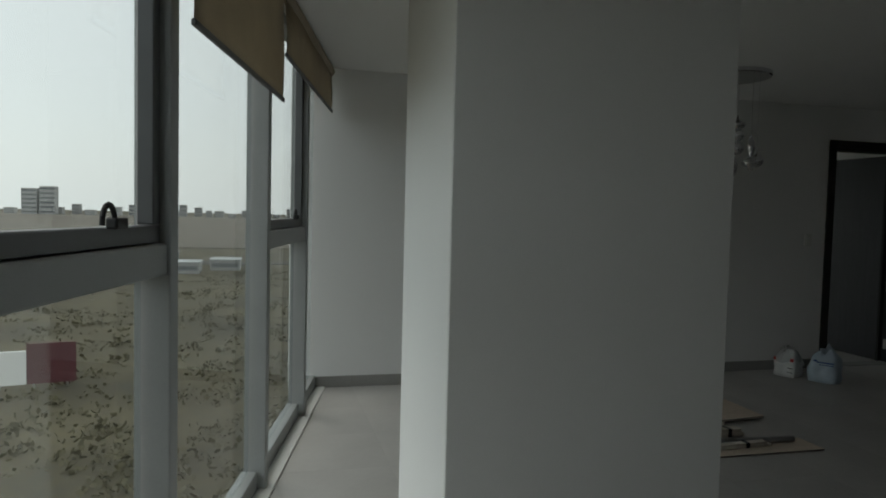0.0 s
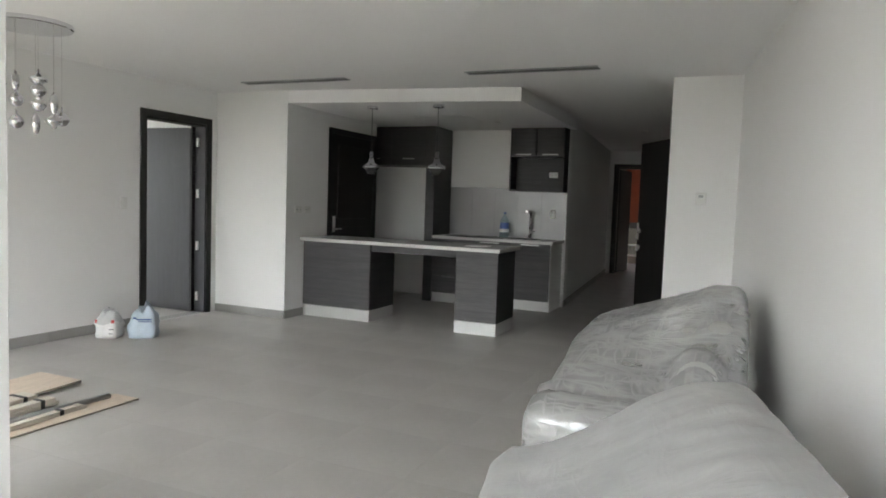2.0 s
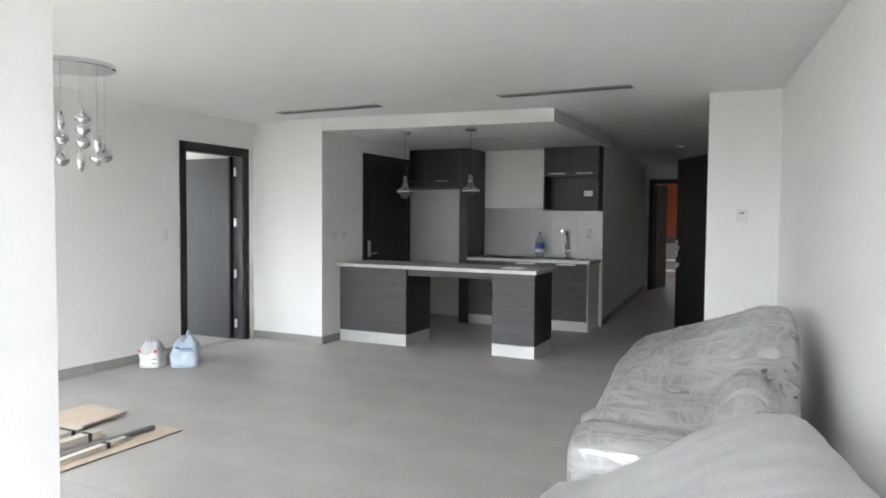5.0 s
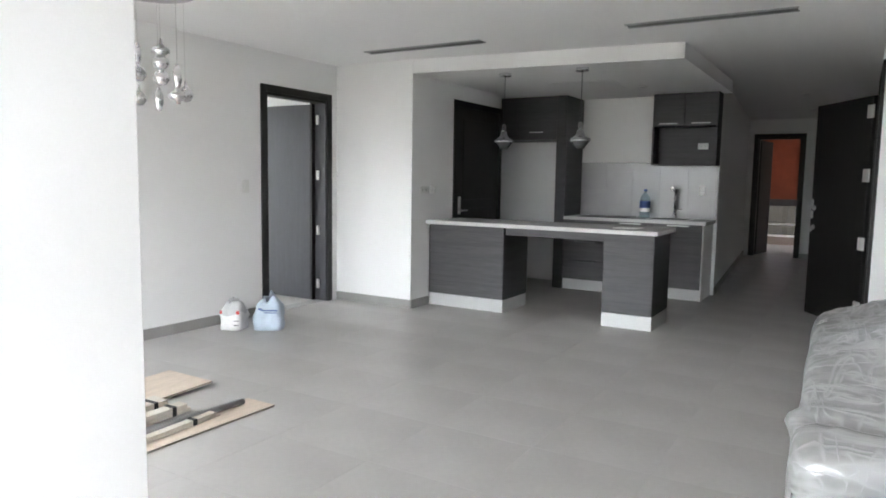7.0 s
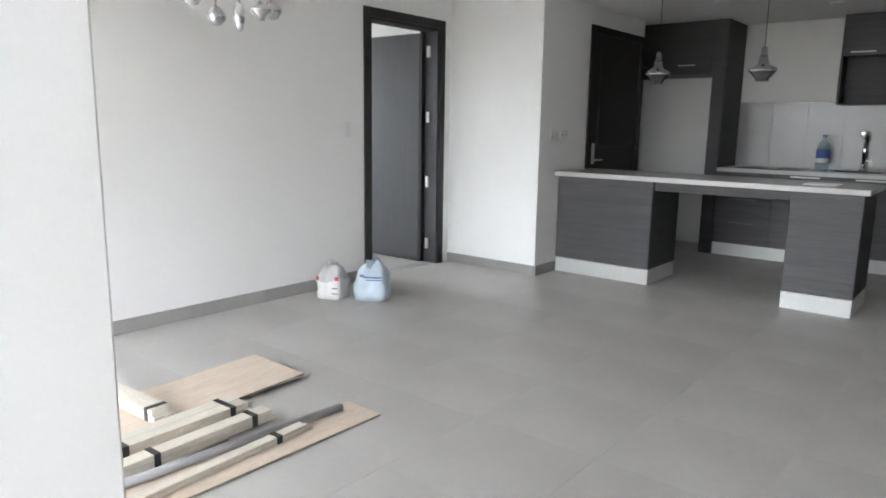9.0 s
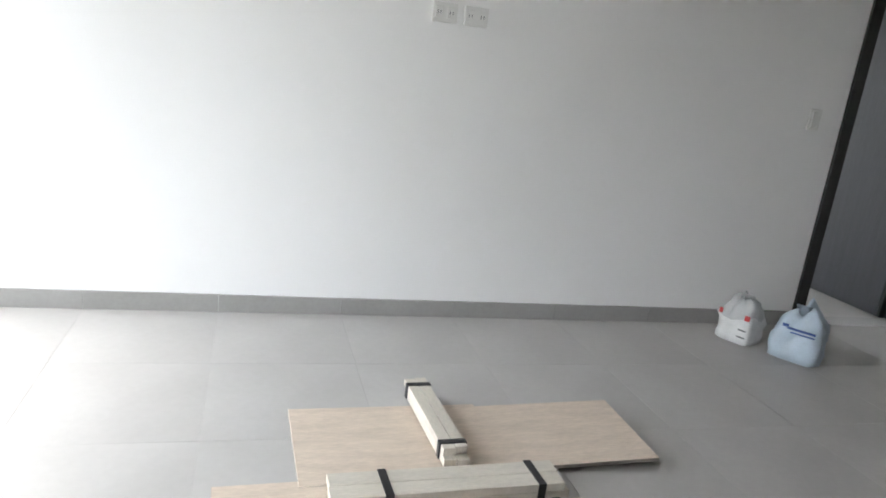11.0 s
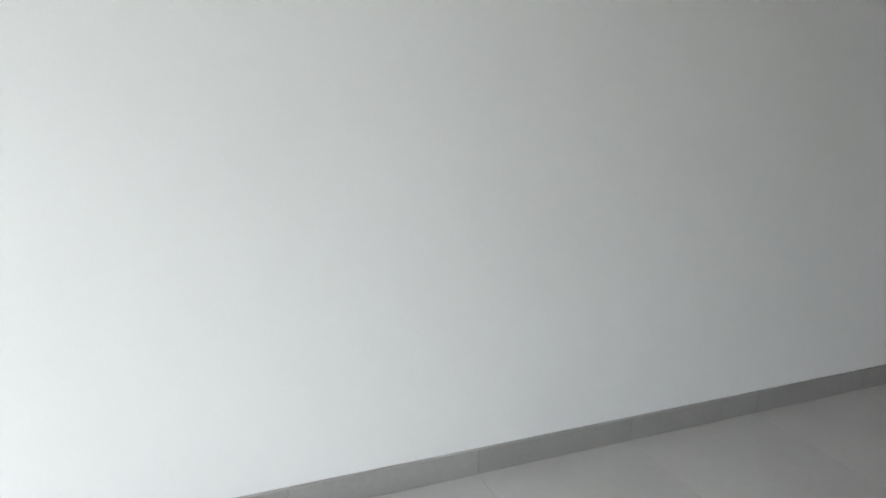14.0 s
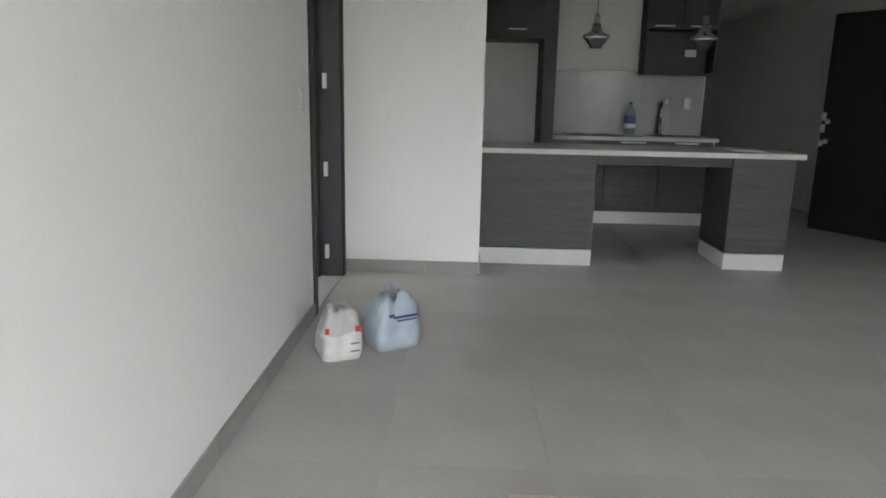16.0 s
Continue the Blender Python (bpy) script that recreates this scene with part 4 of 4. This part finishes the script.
bag("plastic_bag", (-4.745, 5.29, 0.0), 0.20, 0.19, 0.25, BAGW, "knotted white plastic bag with red marks on the floor", 3.0, 24, [(0.075, 0.165, 0.03, 0.03, RED), (-0.08, 0.165, 0.02, 0.03, RED), (0.06, 0.09, 0.05, 0.006, LINING), (0.06, 0.05, 0.05, 0.006, LINING)], BAGG, 2.2)
bag("plastic_bag", (-4.495, 5.47, 0.0), 0.25, 0.22, 0.27, BAGB, "pale blue plastic shopping bag with a dark blue printed bar", 8.0, 34, [(0.02, 0.185, 0.14, 0.012, BLUE), (0.03, 0.165, 0.12, 0.007, BLUE), (-0.06, 0.197, 0.03, 0.016, BLUE)], BAGB, 1.3)

# ---------- outside: the view from a high floor ----------
GZ = -30.0
g = bmesh.new()
R0 = 4500
ring = [g.verts.new((R0 * math.cos(2 * math.pi * i / 48), R0 * math.sin(2 * math.pi * i / 48), GZ)) for i in range(48)]
g.faces.new(ring)
structure("ground", g, FIELD, "dry brown scrubland far below, running to the horizon", "ground")
structure("road", block(-420, -400, -900, 900, GZ, GZ + 0.3), ASPHALT, "straight asphalt road across the plain", "road")
structure("far_plain", block(-2600, -560, -1500, 1500, GZ - 1, GZ + 0.4), PLAIN, "bare tan ground beyond the road, paled with painted haze", "ground")
rng = random.Random(11)
sc = bmesh.new()
for _ in range(2600):
    a = rng.uniform(math.pi * 0.93, math.pi * 1.27)
    r = rng.uniform(40, 370)
    cx, cy = r * math.cos(a), r * math.sin(a)
    s = rng.uniform(0.4, 1.6)
    for _k in range(12):
        p = Vector((cx + rng.gauss(0, s), cy + rng.gauss(0, s), GZ + abs(rng.gauss(0, s * 0.45))))
        u = Vector((rng.gauss(0, 1), rng.gauss(0, 1), rng.gauss(0, 1))).normalized() * s * 0.36
        v = Vector((rng.gauss(0, 1), rng.gauss(0, 1), rng.gauss(0, 1))).normalized() * s * 0.36
        sc.faces.new([sc.verts.new(q) for q in (p - u, p + v, p + u, p - v * 0.7)])
tagged(part("scrub", sc, SCRUB), "low dry bushes scattered over the field", "bushes", kind="stuff")


def building(x, y, w, d_, h, floors, group):
    b = thing("building", "small pale far-off building with rows of windows", "building", group, (x, y, GZ))
    part("wall", block(-w / 2, w / 2, -d_ / 2, d_ / 2, 0, h), CONC, b)
    part("roof", block(-w / 2 - 0.5, w / 2 + 0.5, -d_ / 2 - 0.5, d_ / 2 + 0.5, h, h + 0.8), ALU, b)
    for f in range(floors):
        part("window_band", block(w / 2, w / 2 + 0.15, -d_ / 2 + 1, d_ / 2 - 1, h * (f + 0.35) / floors, h * (f + 0.75) / floors), FARGL, b)
    return b


for i in range(9):
    building(-rng.uniform(330, 390), -15 - i * 16 + rng.uniform(-5, 5), rng.uniform(10, 20), rng.uniform(9, 15), rng.uniform(4, 8), 1, "sheds along the road")
for i in range(34):
    hh = rng.uniform(12, 40)
    building(-rng.uniform(2300, 2600), -820 + i * 38 + rng.uniform(-10, 10), 30, rng.uniform(18, 34), hh, 3, "far town on the horizon")
for y, hh in ((-640, 85), (-690, 78)):
    building(-2350, y, 40, 42, hh, 6, "towers on the horizon")
b = thing("billboard", "dark red roadside billboard with a white end in the scrub", "billboard", at=(-128, -37, GZ), turn=12)
part("panel", block(-0.3, 0.3, -1, 6.4, 0.9, 7.8), SIGN, b, "dark red panel")
part("panel", block(-0.3, 0.3, -10, -1.05, 0.9, 6.6), WHITEP, b, "white panel")
for y in (-5, 0, 5):
    part("post", rod((-0.5, y, 0), (-0.5, y, 4), 0.2, 10), STEEL, b)

# ---------- skirting and floor tiles, piece by piece ----------
SK = mesh_of("skirting_piece", block(0, 0.5988, -0.012, 0, 0, 0.09, 0.0015, 1), SKIRT)


def skirting(name, a, b, label="grey tile skirting along the white wall", first=0.6):
    """Skirting along the wall face from a to b; the room lies to the right of the way."""
    base = tagged(thing(name, label, "baseboard"), kind="structure")
    d = Vector(b) - Vector(a)
    L, ang = d.length, math.degrees(math.atan2(d.y, d.x))
    base.matrix_world = pose(a[0], a[1], 0, 0, 0, ang)
    s, w_ = 0.0, first
    while s < L - 0.005:
        e = min(s + w_, L)
        if abs(e - s - 0.6) < 1e-4:
            o = new("skirting_tile", SK)
        else:
            o = new("skirting_tile", mesh_of("skirting_cut", block(0, e - s - 0.0012, -0.012, 0, 0, 0.09, 0.0015, 1), SKIRT))
        o.parent = base
        o.location = (s, 0, 0)
        s, w_ = e, 0.6


skirting("baseboard_west", (-5, 0.95), (-5, 5.87), first=0.30)
skirting("baseboard_north", (-5, 6.995), (-4.006, 6.995))
skirting("baseboard_return", (-4.006, 6.995), (-4.006, 7.34), "short grey tile skirting at the kitchen corner")
skirting("baseboard_column_east", (-1.652, 2.228), (-1.652, 1.145), "grey tile skirting round the white column")
skirting("baseboard_column_north", (-2.43, 2.228), (-1.652, 2.228), "grey tile skirting round the white column")
skirting("baseboard_column_south", (-1.652, 1.145), (-2.43, 1.145), "grey tile skirting round the white column")
skirting("baseboard_column_west", (-2.43, 1.145), (-2.43, 2.228), "grey tile skirting round the white column")
skirting("baseboard_hall_west", (-1.50, 9.87), (-1.9, 15.3), "grey tile skirting along the hallway")
skirting("baseboard_hall_end", (-0.94, 15.3), (0.065, 15.3), "grey tile skirting at the end of the hallway")
skirting("baseboard_pier", (0.055, 7.11), (0.63, 7.11), "grey tile skirting below the thermostat wall")
skirting("baseboard_east", (0.63, 7.11), (1.53, -0.30), "grey tile skirting behind the sofas")

tb = bmesh.new()
flat_tile(tb, -0.2997, 0.2997, -0.2997, 0.2997, 0.0, 0.002, 0.0003)
FT = mesh_of("floor_tile", tb, TILE)
inward = Vector((math.sin(radians(12.2)), math.cos(radians(12.2)), 0))
for i in range(11):
    for j in range(-2, 26):
        x, y = -4.7 + 0.6 * i, 0.35 + 0.6 * j
        if x > 1.55 - 0.1226 * y and y < 7.0 or (x > 0.2 and y > 7.1) or (x < -4.05 and y > 7.2) or (x < -1.7 - 0.06 * (y - 10) and y > 10.2):
            continue
        dist = (Vector((x, y, 0)) - Vector((-5, 0.94, 0))).dot(inward)
        if dist < -0.36:
            continue
        if dist > 0.38:
            o = new("floor_tile", FT)
        else:
            t2 = bmesh.new()
            flat_tile(t2, -0.2997, 0.2997, -0.2997, 0.2997, 0.0, 0.002, 0.0003)
            bmesh.ops.bisect_plane(t2, geom=t2.verts[:] + t2.edges[:] + t2.faces[:], plane_co=-inward * dist, plane_no=inward, clear_inner=True)
            if not t2.faces:
                t2.free()
                continue
            o = new("floor_tile", mesh_of("floor_tile_cut", t2, TILE))
        o.parent = floor
        o.location = (x, y, 0)
